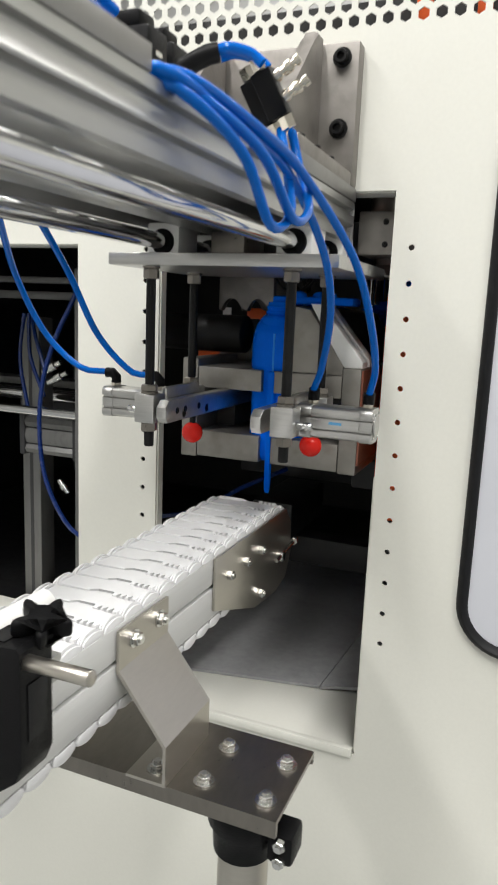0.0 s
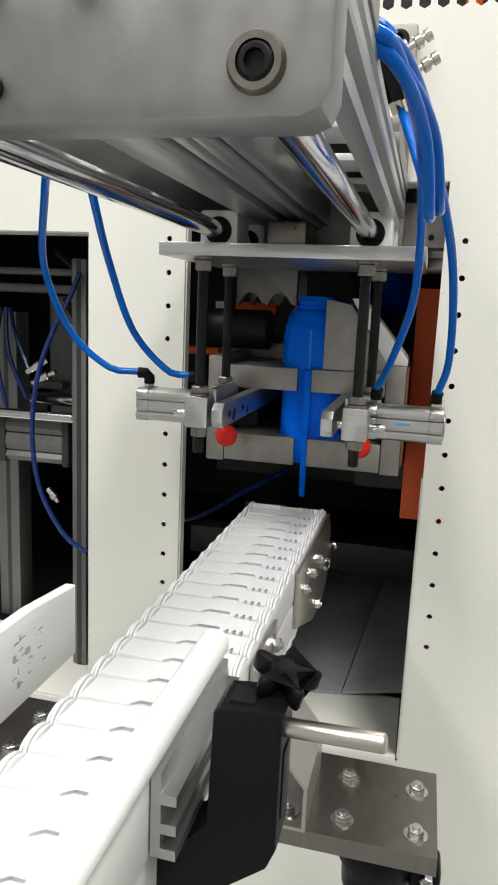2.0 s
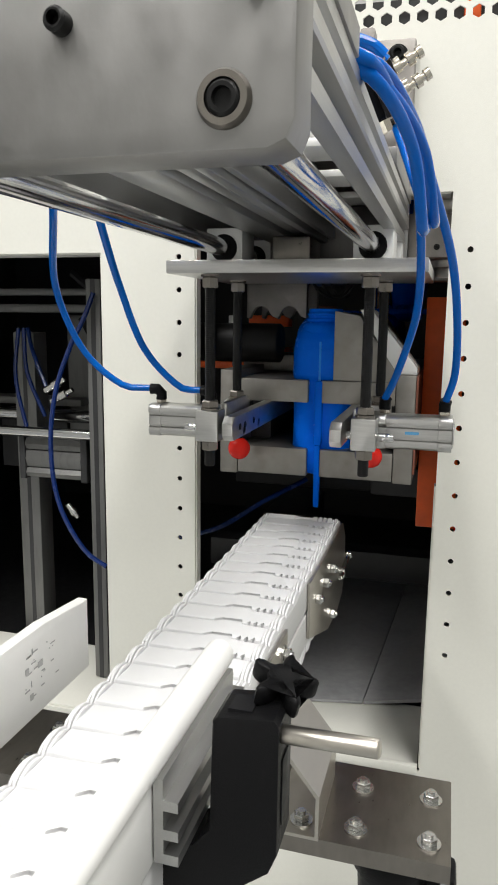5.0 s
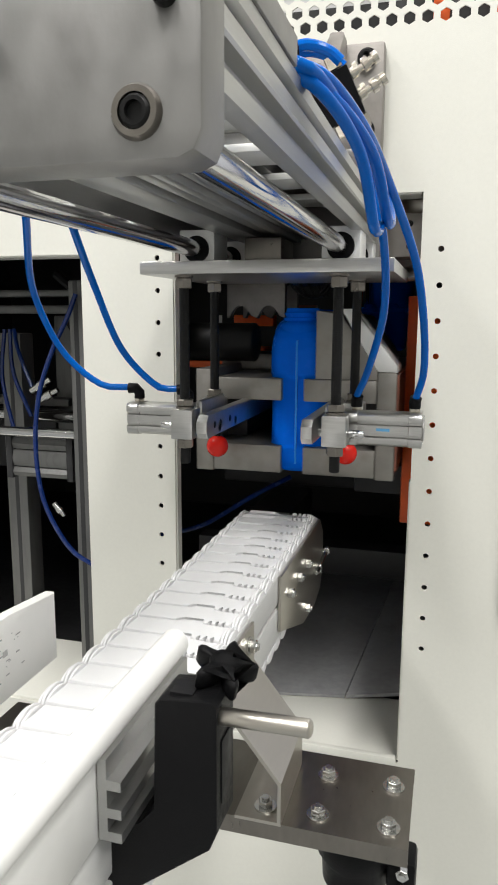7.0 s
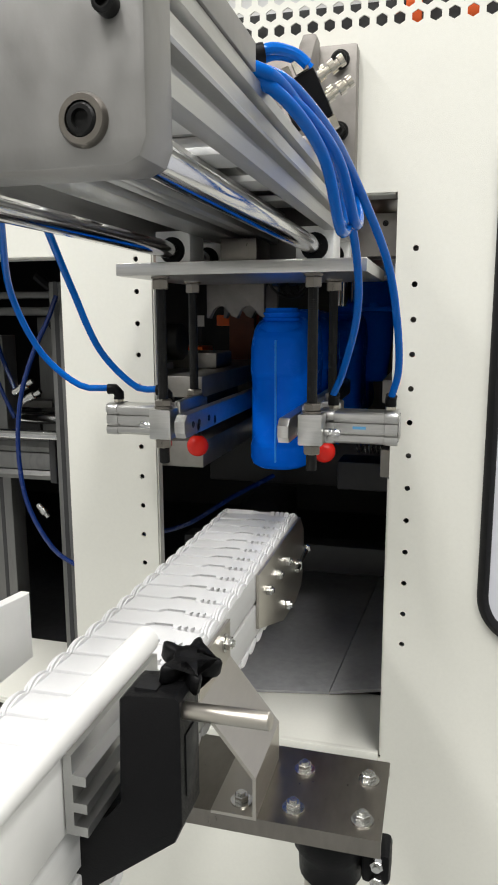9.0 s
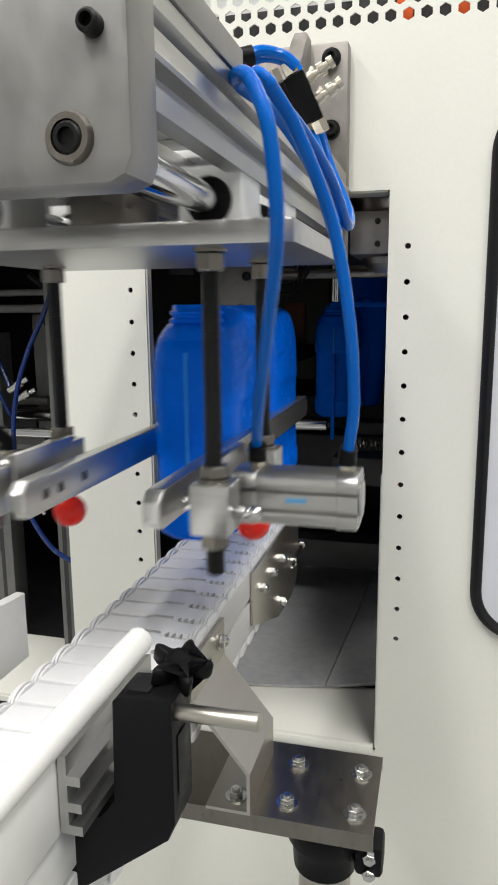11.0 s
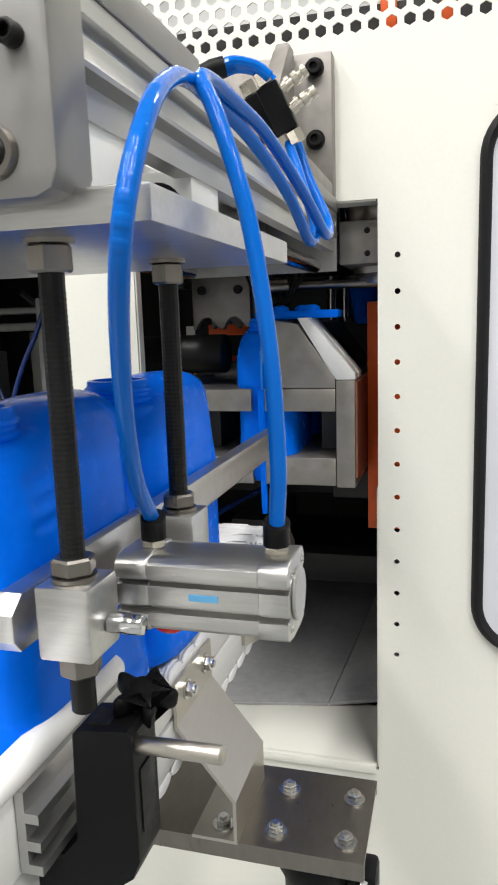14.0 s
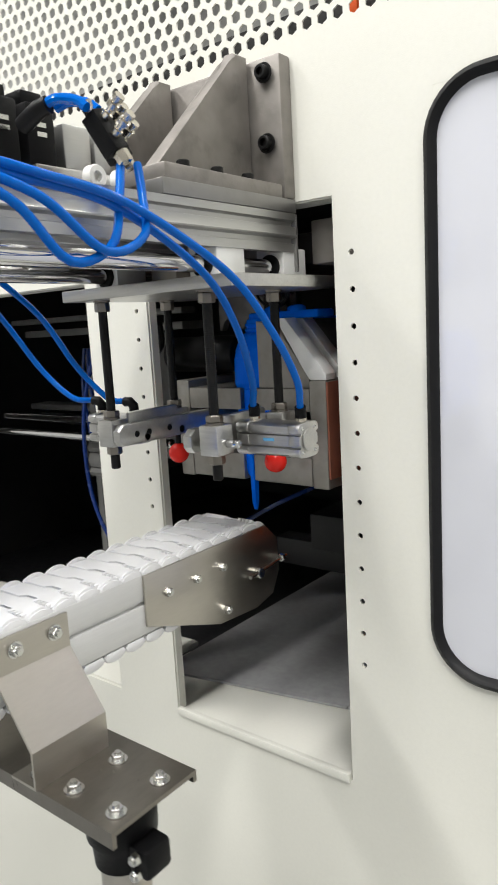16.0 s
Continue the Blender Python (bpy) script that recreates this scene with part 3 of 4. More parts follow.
def guide_and_stand():
    # support plate, Z bracket and post beside the conveyor
    st = thing("conveyor_stand", (-0.205, 0.66, 0.0), "dark steel stand plate on a tubular post under the conveyor", "stand")
    bm = bm_new()
    prism(bm, [(0.614, 0.917), (0.708, 0.917), (0.708, 0.907), (0.704, 0.907), (0.704, 0.913), (0.618, 0.913), (0.618, 0.903), (0.614, 0.903)], "x", -0.535, -0.162)
    part("top_plate", bm, STEEL, st, "brown-grey steel channel plate")
    for bx, by in ((-0.229, 0.680), (-0.177, 0.680), (-0.229, 0.632), (-0.177, 0.632), (-0.4985, 0.680), (-0.4985, 0.632)):
        bm = bm_new()
        bolt(bm, (bx, by, 0.917), (0, 0, 1), 0.010, 0.005, 0.0085)
        part("bolt", bm, ZINC, st)
    bm = bm_new()
    prism(bm, [(-0.2975, 1.037), (-0.2975, 1.003), (-0.2555, 0.950), (-0.2555, 0.9195), (-0.288, 0.9195), (-0.288, 0.917), (-0.253, 0.917), (-0.253, 0.951), (-0.295, 1.0045), (-0.295, 1.037)][::-1], "y", 0.612, 0.690)
    zb = part("offset_bracket", bm, STAINLESS, st, "bent stainless offset bracket")
    for by, bz in ((0.633, 1.0235), (0.674, 1.0235)):
        bm = bm_new()
        bolt(bm, (-0.295, by, bz), (1, 0, 0), 0.010, 0.005, 0.0075)
        part("bolt", bm, ZINC, zb)
    bm = bm_new()
    bolt(bm, (-0.268, 0.627, 0.9195), (0, 0, 1), 0.010, 0.005, 0.0085)
    part("bolt", bm, ZINC, zb)
    bm = bm_new()
    turned(bm, (-0.203, 0.657, 0.907), (-0.203, 0.657, 0.850), [(0, 0.029), (0.004, 0.031), (0.030, 0.030), (0.036, 0.026), (0.055, 0.025), (0.057, 0.022)], 24)
    box(bm, -0.178, -0.156, 0.640, 0.668, 0.858, 0.884, 0.004)
    part("post_clamp", bm, BLACK, st, "black plastic post clamp")
    for dz in (0.864, 0.878):
        bm = bm_new()
        bolt(bm, (-0.166, 0.640, dz), (0, -1, 0), 0.009, 0.006)
        part("bolt", bm, ZINC, st)
    bm = bm_new()
    cyl(bm, (-0.203, 0.657, 0.02), (-0.203, 0.657, 0.855), 0.021, 24)
    part("post", bm, STAINLESS, st, "stainless tube post", 60)
    bm = bm_new()
    turned(bm, (-0.203, 0.657, 0.0), (-0.203, 0.657, 0.03), [(0, 0.04), (0.008, 0.04), (0.02, 0.02), (0.03, 0.012)], 20)
    part("foot", bm, BLACK, st)
    # guide rail with clamp, knob and spindle, on the near stretch of the conveyor
    g = thing("guide_rail", (-0.27, 0.4, 1.09), "white guide rail held by a black clamp with star knob", "guide rail")
    bm = bm_new()
    tube(bm, [(-0.301, -0.2, 1.091), (-0.301, 0.529, 1.091), (-0.301, 0.5325, 1.091)], 0.0085, 14)
    box(bm, -0.302, -0.2965, -0.2, 0.525, 1.043, 1.092, 0.0005)
    part("slide_profile", bm, RAILW, g, "round-nosed white plastic strip", 60)
    bm = bm_new()
    prism(bm, [(-0.2955, 1.086), (-0.2955, 1.045), (-0.284, 1.045), (-0.284, 1.050), (-0.291, 1.050), (-0.291, 1.057), (-0.284, 1.057), (-0.284, 1.062), (-0.291, 1.062), (-0.291, 1.071), (-0.284, 1.071), (-0.284, 1.076), (-0.291, 1.076), (-0.291, 1.086)], "y", 0.423, 0.526)
    part("rail_profile", bm, EXTR, g, "slotted aluminium rail profile")
    bm = bm_new()
    prism(bm, [(-0.2745, 1.1065), (-0.272, 1.109), (-0.2465, 1.1115), (-0.2440, 1.109), (-0.2440, 1.046), (-0.2480, 1.036), (-0.335, 0.968), (-0.335, 1.030), (-0.283, 1.042), (-0.2745, 1.052)], "y", 0.440, 0.466, 0.001)
    part("clamp_body", bm, BLACK, g, "black plastic clamp body")
    # raised black box in place of the shade in the top slot
    bm = bm_new()
    box(bm, -0.2685, -0.2575, 0.445, 0.458, 1.1093, 1.1112)
    part("clamp_slot", bm, RUBBER_RECESS, g)
    # thin black patch paints the shade of a recess in the side face
    bm = bm_new()
    box(bm, -0.2438, -0.2432, 0.4455, 0.4605, 1.058, 1.090, 0.0002)
    part("side_recess", bm, RUBBER_RECESS, g, "raised dark patch for the shade of the clamp's side recess")
    bm = bm_new()
    star = []
    for i in range(60):
        a = 2 * math.pi * i / 60
        r = 0.0100 + 0.0064 * math.cos(5 * a)
        star.append((r * math.cos(a + 0.35), r * math.sin(a + 0.35)))
    prism(bm, star, "z", -0.005, 0.006, 0.0022)
    cyl(bm, (0, 0, -0.012), (0, 0, -0.003), 0.008, 18, 0.001)
    turned(bm, (0, 0, 0.004), (0, 0, 0.010), [(0, 0.008), (0.002, 0.0075), (0.002, 0.005), (0.001, 0.0045)], 18)
    bmesh.ops.transform(bm, matrix=pose(-0.2480, 0.463, 1.1160, 12, 14, 0), verts=bm.verts)
    part("star_knob", bm, BLACK, g, "black star-grip knob", 50)
    bm = bm_new()
    cyl(bm, (-0.246, 0.446, 1.1025), (-0.201, 0.440, 1.107), 0.0042, 20, 0.0008)
    part("spindle", bm, STAINLESS, g, "bare steel spindle", 60)
    # board beside the conveyor on the far side
    s = thing("side_board", (-0.46, 0.5, 1.02), "white plastic side board with worn marks", "board")
    bm = bm_new()
    prism(bm, [(-0.2, 1.035), (0.595, 1.034), (0.595, 1.085), (0.54, 1.090), (-0.2, 1.095)], "x", -0.428, -0.420, 0.001)
    part("panel", bm, RAILW, s)
    random.seed(4)
    for i in range(26):
        bm = bm_new()
        y, z = random.uniform(0.515, 0.55), random.uniform(1.045, 1.078)
        box(bm, -0.4198, -0.4195, y, y + random.choice((0.0006, 0.0035, 0.005)), z, z + random.choice((0.0006, 0.0008, 0.004)))
        part("scuff", bm, INK, s)
    bm = bm_new()
    box(bm, -0.47, -0.428, 0.40, 0.50, 0.94, 1.05, 0.004)
    part("board_bracket", bm, BLACK, s)
    return g


def carriage():
    """The gripper carriage at its inner stop."""
    g = thing("gripper_carriage", (-0.344, 0.95, 1.335), "aluminium gripper carriage with two pneumatic clamp bars", "gripper")
    bm = bm_new()
    prism(bm, [(-0.462, 0.848), (-0.206, 0.848), (-0.206, 1.055), (-0.462, 1.055)], "z", 1.3255, 1.3385, 0.0012)
    part("base_plate", bm, ALU, g, "thick milled aluminium plate")
    for x in (-0.408, -0.2595):
        for y in (0.87, 0.985):
            bm = bm_new()
            box(bm, x - 0.019, x + 0.019, y, y + 0.045, 1.3387, 1.371, 0.0015)
            blk = part("bearing_block", bm, PALE, g, "pale machined bearing block")
            bm = bm_new()
            turned(bm, (x, y, 1.3515), (x, y - 0.003, 1.3515), [(0, 0.0135), (0.002, 0.0135), (0.003, 0.0125), (0.003, 0.0088)], 24)
            part("seal_ring", bm, BLACK, blk, "black rod seal")
    bm = bm_new()
    box(bm, -0.366, -0.326, 0.90, 0.96, 1.3387, 1.3655, 0.002)
    part("drive_coupling", bm, STEEL, g)
    for s, xr, xc in ((1, -0.261, -0.258), (-1, -0.424, -0.428)):
        for y, low in ((0.874, 1.126), (0.986, 1.150)):
            x = xr if y < 0.9 else xr - s * -0.004
            bm = bm_new()
            turned(bm, (x, y, 1.3255), (x, y, low), [(0, 0.0054)] + [(0.02 + 0.0011 * i, 0.0054 if i % 2 else 0.0052) for i in range(int((1.3055 - low) / 0.0011))], 14)
            rod = part("threaded_rod", bm, BLACKOX, g, "black threaded hanger rod", 20)
            bm = bm_new()
            cyl(bm, (x, y, 1.3255), (x, y, 1.3235), 0.0098, 20)
            hexnut(bm, (x, y, 1.3235), (x, y, 1.3125), 0.0155)
            part("hex_nut", bm, STEEL, rod)
            bm = bm_new()
            hexnut(bm, (x, y, 1.1965), (x, y, 1.1885), 0.0165)
            cyl(bm, (x, y, 1.1885), (x, y, 1.1865), 0.0098, 20)
            part("hex_nut", bm, STEEL, rod)
            if y < 0.9:
                bm = bm_new()
                hexnut(bm, (x, y, 1.1535), (x, y, 1.1435), 0.0160)
                part("hex_nut", bm, STEEL, rod)
                bm = bm_new()
                cyl(bm, (x, y, 1.144), (x, y, 1.126), 0.0056, 14, 0.001)
                part("rod_tip", bm, BLACKOX, rod)
            bm = bm_new()
            box(bm, x - 0.0125, x + 0.0125, y - 0.0125, y + 0.0145, 1.1537, 1.1863, 0.0018)
            part("rod_block", bm, ALU, g, "milled aluminium rod block")
        # side carrier plate that joins the two rod blocks
        bm = bm_new()
        xs = xr - s * 0.006
        box(bm, min(xs, xs - s * 0.008), max(xs, xs - s * 0.008), 0.8890, 0.9733, 1.152, 1.193, 0.003)
        part("carrier_plate", bm, ALU, g)
        # clamp cylinder
        yc, zc = 0.924, 1.167
        x0, x1 = xr + s * 0.002, xr + s * 0.085
        bm = bm_new()
        hw = 0.0178
        side = [(-.45, 1), (-.80, .96), (-.96, .82), (-1, .62), (-.97, .46), (-.70, .41), (-.70, .31), (-.92, .26), (-.92, -.26), (-.70, -.31), (-.70, -.41), (-.97, -.46), (-1, -.62), (-.96, -.82), (-.80, -.96), (-.45, -1)]
        ring = side + [(-a, b) for a, b in reversed(side)]
        prism(bm, [(yc + a * hw, zc + b * hw) for a, b in ring], "x", x0 + s * 0.016, x1 - s * 0.014)
        c = part("clamp_cylinder", bm, ALU, g, "compact profiled aluminium pneumatic cylinder")
        for a, b in ((x0, x0 + s * 0.016), (x1 - s * 0.014, x1)):
            bm = bm_new()
            prism(bm, [(yc + u * 0.0186, zc + v * 0.0186) for u, v in ring], "x", min(a, b), max(a, b), 0.0008)
            part("end_cap", bm, ALU, c)
        bm = bm_new()
        cyl(bm, (x1, yc, zc), (x1 + s * 0.002, yc, zc), 0.0125, 24, 0.0006)
        part("end_boss", bm, ALU, c)
        for dy in (-1, 1):
            for dz in (-1, 1):
                bm = bm_new()
                cap_screw(bm, (x1, yc + dy * 0.0115, zc + dz * 0.0125), (s, 0, 0), 0.0024, 0.001)
                part("cap_screw", bm, ZINC, c)
        bm = bm_new()
        box(bm, min(x0 + s * 0.036, x0 + s * 0.050), max(x0 + s * 0.036, x0 + s * 0.050), yc - hw * 0.92 - 0.0006, yc - hw * 0.92, zc - 0.0012, zc + 0.0018)
        if s > 0:
            part("print_mark", bm, LABELB, c, "pale blue printed mark")
        # push-in elbows
        for ex in (x0 + s * 0.013, x1 - s * 0.009):
            bm = bm_new()
            cyl(bm, (ex, yc, zc + 0.0186), (ex, yc, zc + 0.0225), 0.006, 6, 0.0005)
            el = part("fitting", bm, BRASS, g, "nickel-plated screw fitting")
            bm = bm_new()
            if s > 0:
                tube(bm, [(ex, yc, zc + 0.0225), (ex, yc, zc + 0.029), (ex + 0.001, yc - 0.002, zc + 0.034)], 0.0062, 12)
            else:
                tube(bm, [(ex, yc, zc + 0.0225), (ex, yc, zc + 0.029), (ex - 0.004, yc - 0.002, zc + 0.034), (ex - 0.012, yc - 0.003, zc + 0.034)], 0.0062, 12)
            part("elbow", bm, BLACK, el, "black push-in elbow", 50)
        # guide pins of the clamp bar
        for py in (0.902, 0.962):
            bm = bm_new()
            cyl(bm, (xr - s * 0.006, py, 1.163), (xr - s * 0.030, py, 1.163), 0.005, 14)
            part("guide_pin", bm, CHROME, g, "", 60)
        # red ball knob under the carrier
        bm = bm_new()
        bmesh.ops.create_uvsphere(bm, u_segments=24, v_segments=14, radius=0.0135, matrix=Matrix.Translation((xr - s * 0.004 - (0.004 if s < 0 else 0), 0.984, 1.126)))
        part("ball_knob", bm, RED, g, "glossy red ball knob", 80)
        bm = bm_new()
        cyl(bm, (xr - s * 0.004 - (0.004 if s < 0 else 0), 0.984, 1.137), (xr - s * 0.004 - (0.004 if s < 0 else 0), 0.984, 1.1535), 0.004, 12)
        part("knob_stem", bm, BLACKOX, g)
        # guide spindle of the clamp bar, before the cylinder
        bm = bm_new()
        cyl(bm, (xr + s * 0.0127, 0.878, 1.166), (xr + s * 0.029, 0.878, 1.166), 0.0044, 16, 0.0006)
        part("guide_spindle", bm, CHROME, g, "", 60)
    bars = []
    for s in (1, -1):
        x = -0.344 + s * 0.056
        bm = bm_new()
        lo, hi = min(x - s * 0.006, x + s * 0.006), max(x - s * 0.006, x + s * 0.006)
        pts = [(0.858, 1.162), (0.863, 1.156), (1.36, 1.156), (1.366, 1.162), (1.366, 1.175), (1.358, 1.181), (0.866, 1.181), (0.858, 1.174)]
        prism(bm, pts, "x", lo, hi, 0.0012)
        bar = part("clamp_bar", bm, ALU, g, "long flat aluminium clamp bar")
        for py in (0.885, 0.905, 0.94):
            bm = bm_new()
            cap_screw(bm, (x - s * 0.006, py, 1.168), (-s, 0, 0), 0.0042, 0.0006)
            part("cap_screw", bm, BLACKOX, bar)
        bars.append((bar, s))
    return g, bars


def bottle_mesh():
    """A flat four-litre jerrycan: neck at the front (-y), grip at the rear top."""
    bm = bm_new()
    seg = 112
    #        z      front   rear    half thickness   squareness
    rows = [(0.000, 0.014, 0.176, 0.026, 2.6), (0.0015, 0.007, 0.183, 0.034, 3.0), (0.006, 0.002, 0.188, 0.0395, 3.6), (0.014, 0.000, 0.190, 0.0415, 4.0),
            (0.030, 0.000, 0.190, 0.0415, 4.0), (0.034, 0.002, 0.188, 0.0405, 4.0), (0.060, 0.003, 0.187, 0.0400, 4.0), (0.09, 0.003, 0.186, 0.0400, 4.0), (0.115, 0.003, 0.185, 0.0400, 4.0),
            (0.120, 0.000, 0.186, 0.0415, 3.8), (0.150, 0.000, 0.185, 0.0415, 3.6), (0.163, 0.002, 0.185, 0.0408, 3.2), (0.171, 0.006, 0.184, 0.0398, 3.0), (0.177, 0.013, 0.183, 0.0385, 2.8),
            (0.182, 0.024, 0.182, 0.0370, 2.7), (0.186, 0.038, 0.180, 0.0352, 2.6), (0.1895, 0.053, 0.178, 0.0330, 2.5), (0.1930, 0.064, 0.175, 0.0290, 2.4), (0.1960, 0.074, 0.170, 0.0230, 2.4), (0.1985, 0.086, 0.160, 0.0140, 2.4)]
    rings = []
    fine = []
    for ra, rb in zip(rows, rows[1:]):
        n = max(1, round((rb[0] - ra[0]) / 0.0022))
        fine += [tuple(u + (v - u) * k / n for u, v in zip(ra, rb)) for k in range(n)]
    rows = fine + [rows[-1]]
    for z, f, r, h, p in rows:
        ring = []
        cy, b = (f + r) / 2, (r - f) / 2
        for i in range(seg):
            a = 2 * math.pi * i / seg
            c, s = math.cos(a), math.sin(a)
            y = cy + b * math.copysign(abs(c) ** (2 / p), c)
            x = h * math.copysign(abs(s) ** (2 / p), s)
            d = ((y - 0.158) / 0.013) ** 2 + ((z - 0.150) / 0.022) ** 2
            x *= 1 - 0.62 * math.exp(-d * d)
            d = ((y - 0.095) / 0.062) ** 2 + ((z - 0.072) / 0.05) ** 4
            x *= 1 - 0.05 * math.exp(-d * d)
            d = math.hypot(y - 0.034, (z - 0.197) * 1.15)
            if 0.030 < d < 0.066 and y > 0.03:
                x *= 1 - 0.045 * math.sin(math.pi * (d - 0.030) / 0.012) ** 2
            if 0.024 < z < 0.16 and 0.010 < y < 0.018:
                x *= 1 - 0.02 * math.sin(math.pi * z / 0.004) ** 2
            ring.append(bm.verts.new((x, y * 0.84, z * 1.045)))
        rings.append(ring)
    for a, b in zip(rings, rings[1:]):
        for i in range(seg):
            j = (i + 1) % seg
            bm.faces.new((a[i], a[j], b[j], b[i]))
    bm.faces.new(list(reversed(rings[0])))
    bm.faces.new(rings[-1])
    return bm


def bottle(name_label):
    bo = thing("jerrycan", (0, 0, 0), name_label, "jerrycan", "blue jerrycans")
    part("body", bottle_mesh(), BLUE, bo, "", 60)
    bm = bm_new()
    turned(bm, (0, 0.034, 0.178), (0, 0.034, 0.22), [(0, 0.031), (0.008, 0.0295), (0.0115, 0.0275), (0.013, 0.0235), (0.014, 0.0222), (0.0155, 0.0238), (0.0175, 0.0238), (0.019, 0.0218), (0.021, 0.0218), (0.0222, 0.0234), (0.0242, 0.0234), (0.0255, 0.0215), (0.0285, 0.0212), (0.030, 0.0205), (0.030, 0.017), (0.014, 0.0165)], 32)
    part("neck", bm, BLUE, bo, "threaded neck", 50)
    # moulding seam along the parting plane; the paler blue paints its highlight
    bm = bm_new()
    box(bm, -0.0013, 0.0013, -0.0007, 0.0020, 0.012, 0.168, 0.0004)
    part("seam", bm, SEAM, bo, "vertical moulding seam painted pale for its highlight")
    return bo


def flash_tail():
    f = thing("flash_strip", (0, 0, 0), "thin blue plastic flash tail hanging below the mould", "flash", "mould flash")
    bm = bm_new()
    prism(bm, [(-0.004, -0.030), (-0.001, -0.040), (0.003, -0.030), (0.004, 0.02), (0.014, 0.04), (-0.006, 0.04)], "x", -0.0035, 0.0035, 0.001)
    part("tail", bm, BLUE, f)
    bm = bm_new()
    box(bm, -0.0045, 0.0045, -0.006, 0.006, 0.04, 0.12, 0.002)
    part("web", bm, BLUE, f)
    return f


def flash_top():
    f = thing("flash_strip", (0, 0, 0), "thin blue plastic flash lying over the mould top", "flash", "mould flash")
    bm = bm_new()
    box(bm, -0.012, 0.095, 0.020, 0.060, 0.206, 0.216, 0.003)
    part("strip", bm, BLUE, f)
    for x, y in ((0.02, 0.03), (0.045, 0.045), (0.06, 0.03)):
        bm = bm_new()
        turned(bm, (x, y, 0.214), (x, y, 0.224), [(0, 0.011), (0.006, 0.010), (0.009, 0.005)], 14)
        part("blob", bm, BLUE, f, "", 60)
    return f


def mask(s):
    """One half of the trimming mask that closes round the bottles; s = 1: the half on the +x side."""
    c = -0.341
    k = thing("mould_half", (c, 1.028, 1.1), "steel mould half with two grey jaw plates" + (" beside orange plate" if s > 0 else ""), "mould", "mould halves")

    def b(x0, x1, *rest, **kw):
        a0, a1 = sorted((c + s * x0, c + s * x1))
        return box(bm_new(), a0, a1, *rest, **kw)
    part("jaw_plate", b(0.008, 0.098, 1.028, 1.42, 1.180, 1.208, bev=0.0015), MOULD, k, "worn grey steel jaw plate")
    part("jaw_plate", b(0.008, 0.098, 1.028, 1.42, 1.087, 1.122, bev=0.0015), MOULD, k, "worn grey steel jaw plate")
    part("cheek", b(0.0985, 0.122, 1.028, 1.42, 1.085, 1.218, bev=0.002), MOULD, k)
    if s > 0:
        part("cheek_skin", b(0.1222, 0.1245, 1.029, 1.419, 1.098, 1.216), RUST, k, "red-brown painted outer face")
    part("back_web", b(0.07, 0.0975, 1.09, 1.41, 1.1225, 1.1795), DARK, k)
    if s > 0:
        bm = bm_new()
        prism(bm, [(c + 0.022, 1.2085), (c + 0.098, 1.2085), (c + 0.098, 1.2215), (c + 0.052, 1.287), (c + 0.022, 1.292)], "y", 1.0295, 1.41, 0.0015)
        part("upper_block", bm, MOULD, k, "grey steel upper block with a sloping shoulder")
        for y in (1.030, 1.068):
            bm = bm_new()
            prism(bm, [(c + 0.052, 1.294), (c + 0.066, 1.294), (c + 0.122, 1.226), (c + 0.122, 1.2185), (c + 0.100, 1.2185), (c + 0.096, 1.2215)], "y", y, y + 0.024, 0.001)
            part("ramp_plate", bm, PALE, k, "bright sloping ramp plate")
        bm = bm_new()
        box(bm, -0.2155, -0.165, 1.13, 1.145, 1.005, 1.312, 0.001)
        part("side_plate", bm, ORANGE, k, "bright orange side plate")
        for z in (1.10, 1.065):
            bm = bm_new()
            cyl(bm, (-0.2145, 1.19, z), (-0.185, 1.19, z), 0.004, 12)
            part("stud", bm, ZINC, k)
    else:
        bm = bm_new()
        cyl(bm, (c - 0.06, 1.10, 1.250), (c - 0.19, 1.10, 1.250), 0.026, 28, 0.002)
        part("clamp_ram", bm, BLACKOX, k, "dark clamp ram", 60)
        bm = bm_new()
        box(bm, c - 0.19, c - 0.10, 1.30, 1.36, 1.214, 1.235, 0.002)
        part("red_rail", bm, ORANGE, k, "orange-red rail")
        # orange plate coloured red-brown to dim it, as shade would
        bm = bm_new()
        box(bm, c - 0.082, c - 0.035, 1.40, 1.415, 1.2085, 1.305, 0.001)
        part("side_plate", bm, RUST, k, "orange side plate dimmed to red-brown")
        bm = bm_new()
        box(bm, c - 0.13, c - 0.03, 1.16, 1.24, 1.2085, 1.232, 0.003)
        part("lug", bm, MOULD, k)
    return k


def blow_pins():
    for y in (1.517, 1.680):
        p = thing("blow_pin", (-0.318, y, 1.30), "bright steel blow pin above a jerrycan neck", "blow pin", "blow pins")
        bm = bm_new()
        turned(bm, (-0.318, y, 1.50), (-0.318, y, 1.290), [(0, 0.02), (0.10, 0.02), (0.105, 0.0155), (0.20, 0.0155), (0.215, 0.013)], 20)
        part("shaft", bm, CHROME, p, "", 60)


def parison():
    p = thing("parison", (-0.268, 1.62, 1.1), "soft dark-blue plastic parison hanging from the die", "parison")
    bm = bm_new()
    turned(bm, (-0.268, 1.62, 1.365), (-0.268, 1.62, 1.08), [(0, 0.036), (0.03, 0.040), (0.10, 0.042), (0.2, 0.038), (0.28, 0.028), (0.285, 0.02)], 24)
    part("tube", bm, BLUE, p, "", 60)
    d = thing("die_ring", (-0.268, 1.62, 1.365), "grey steel die ring above the mould station", "die ring")
    bm = bm_new()
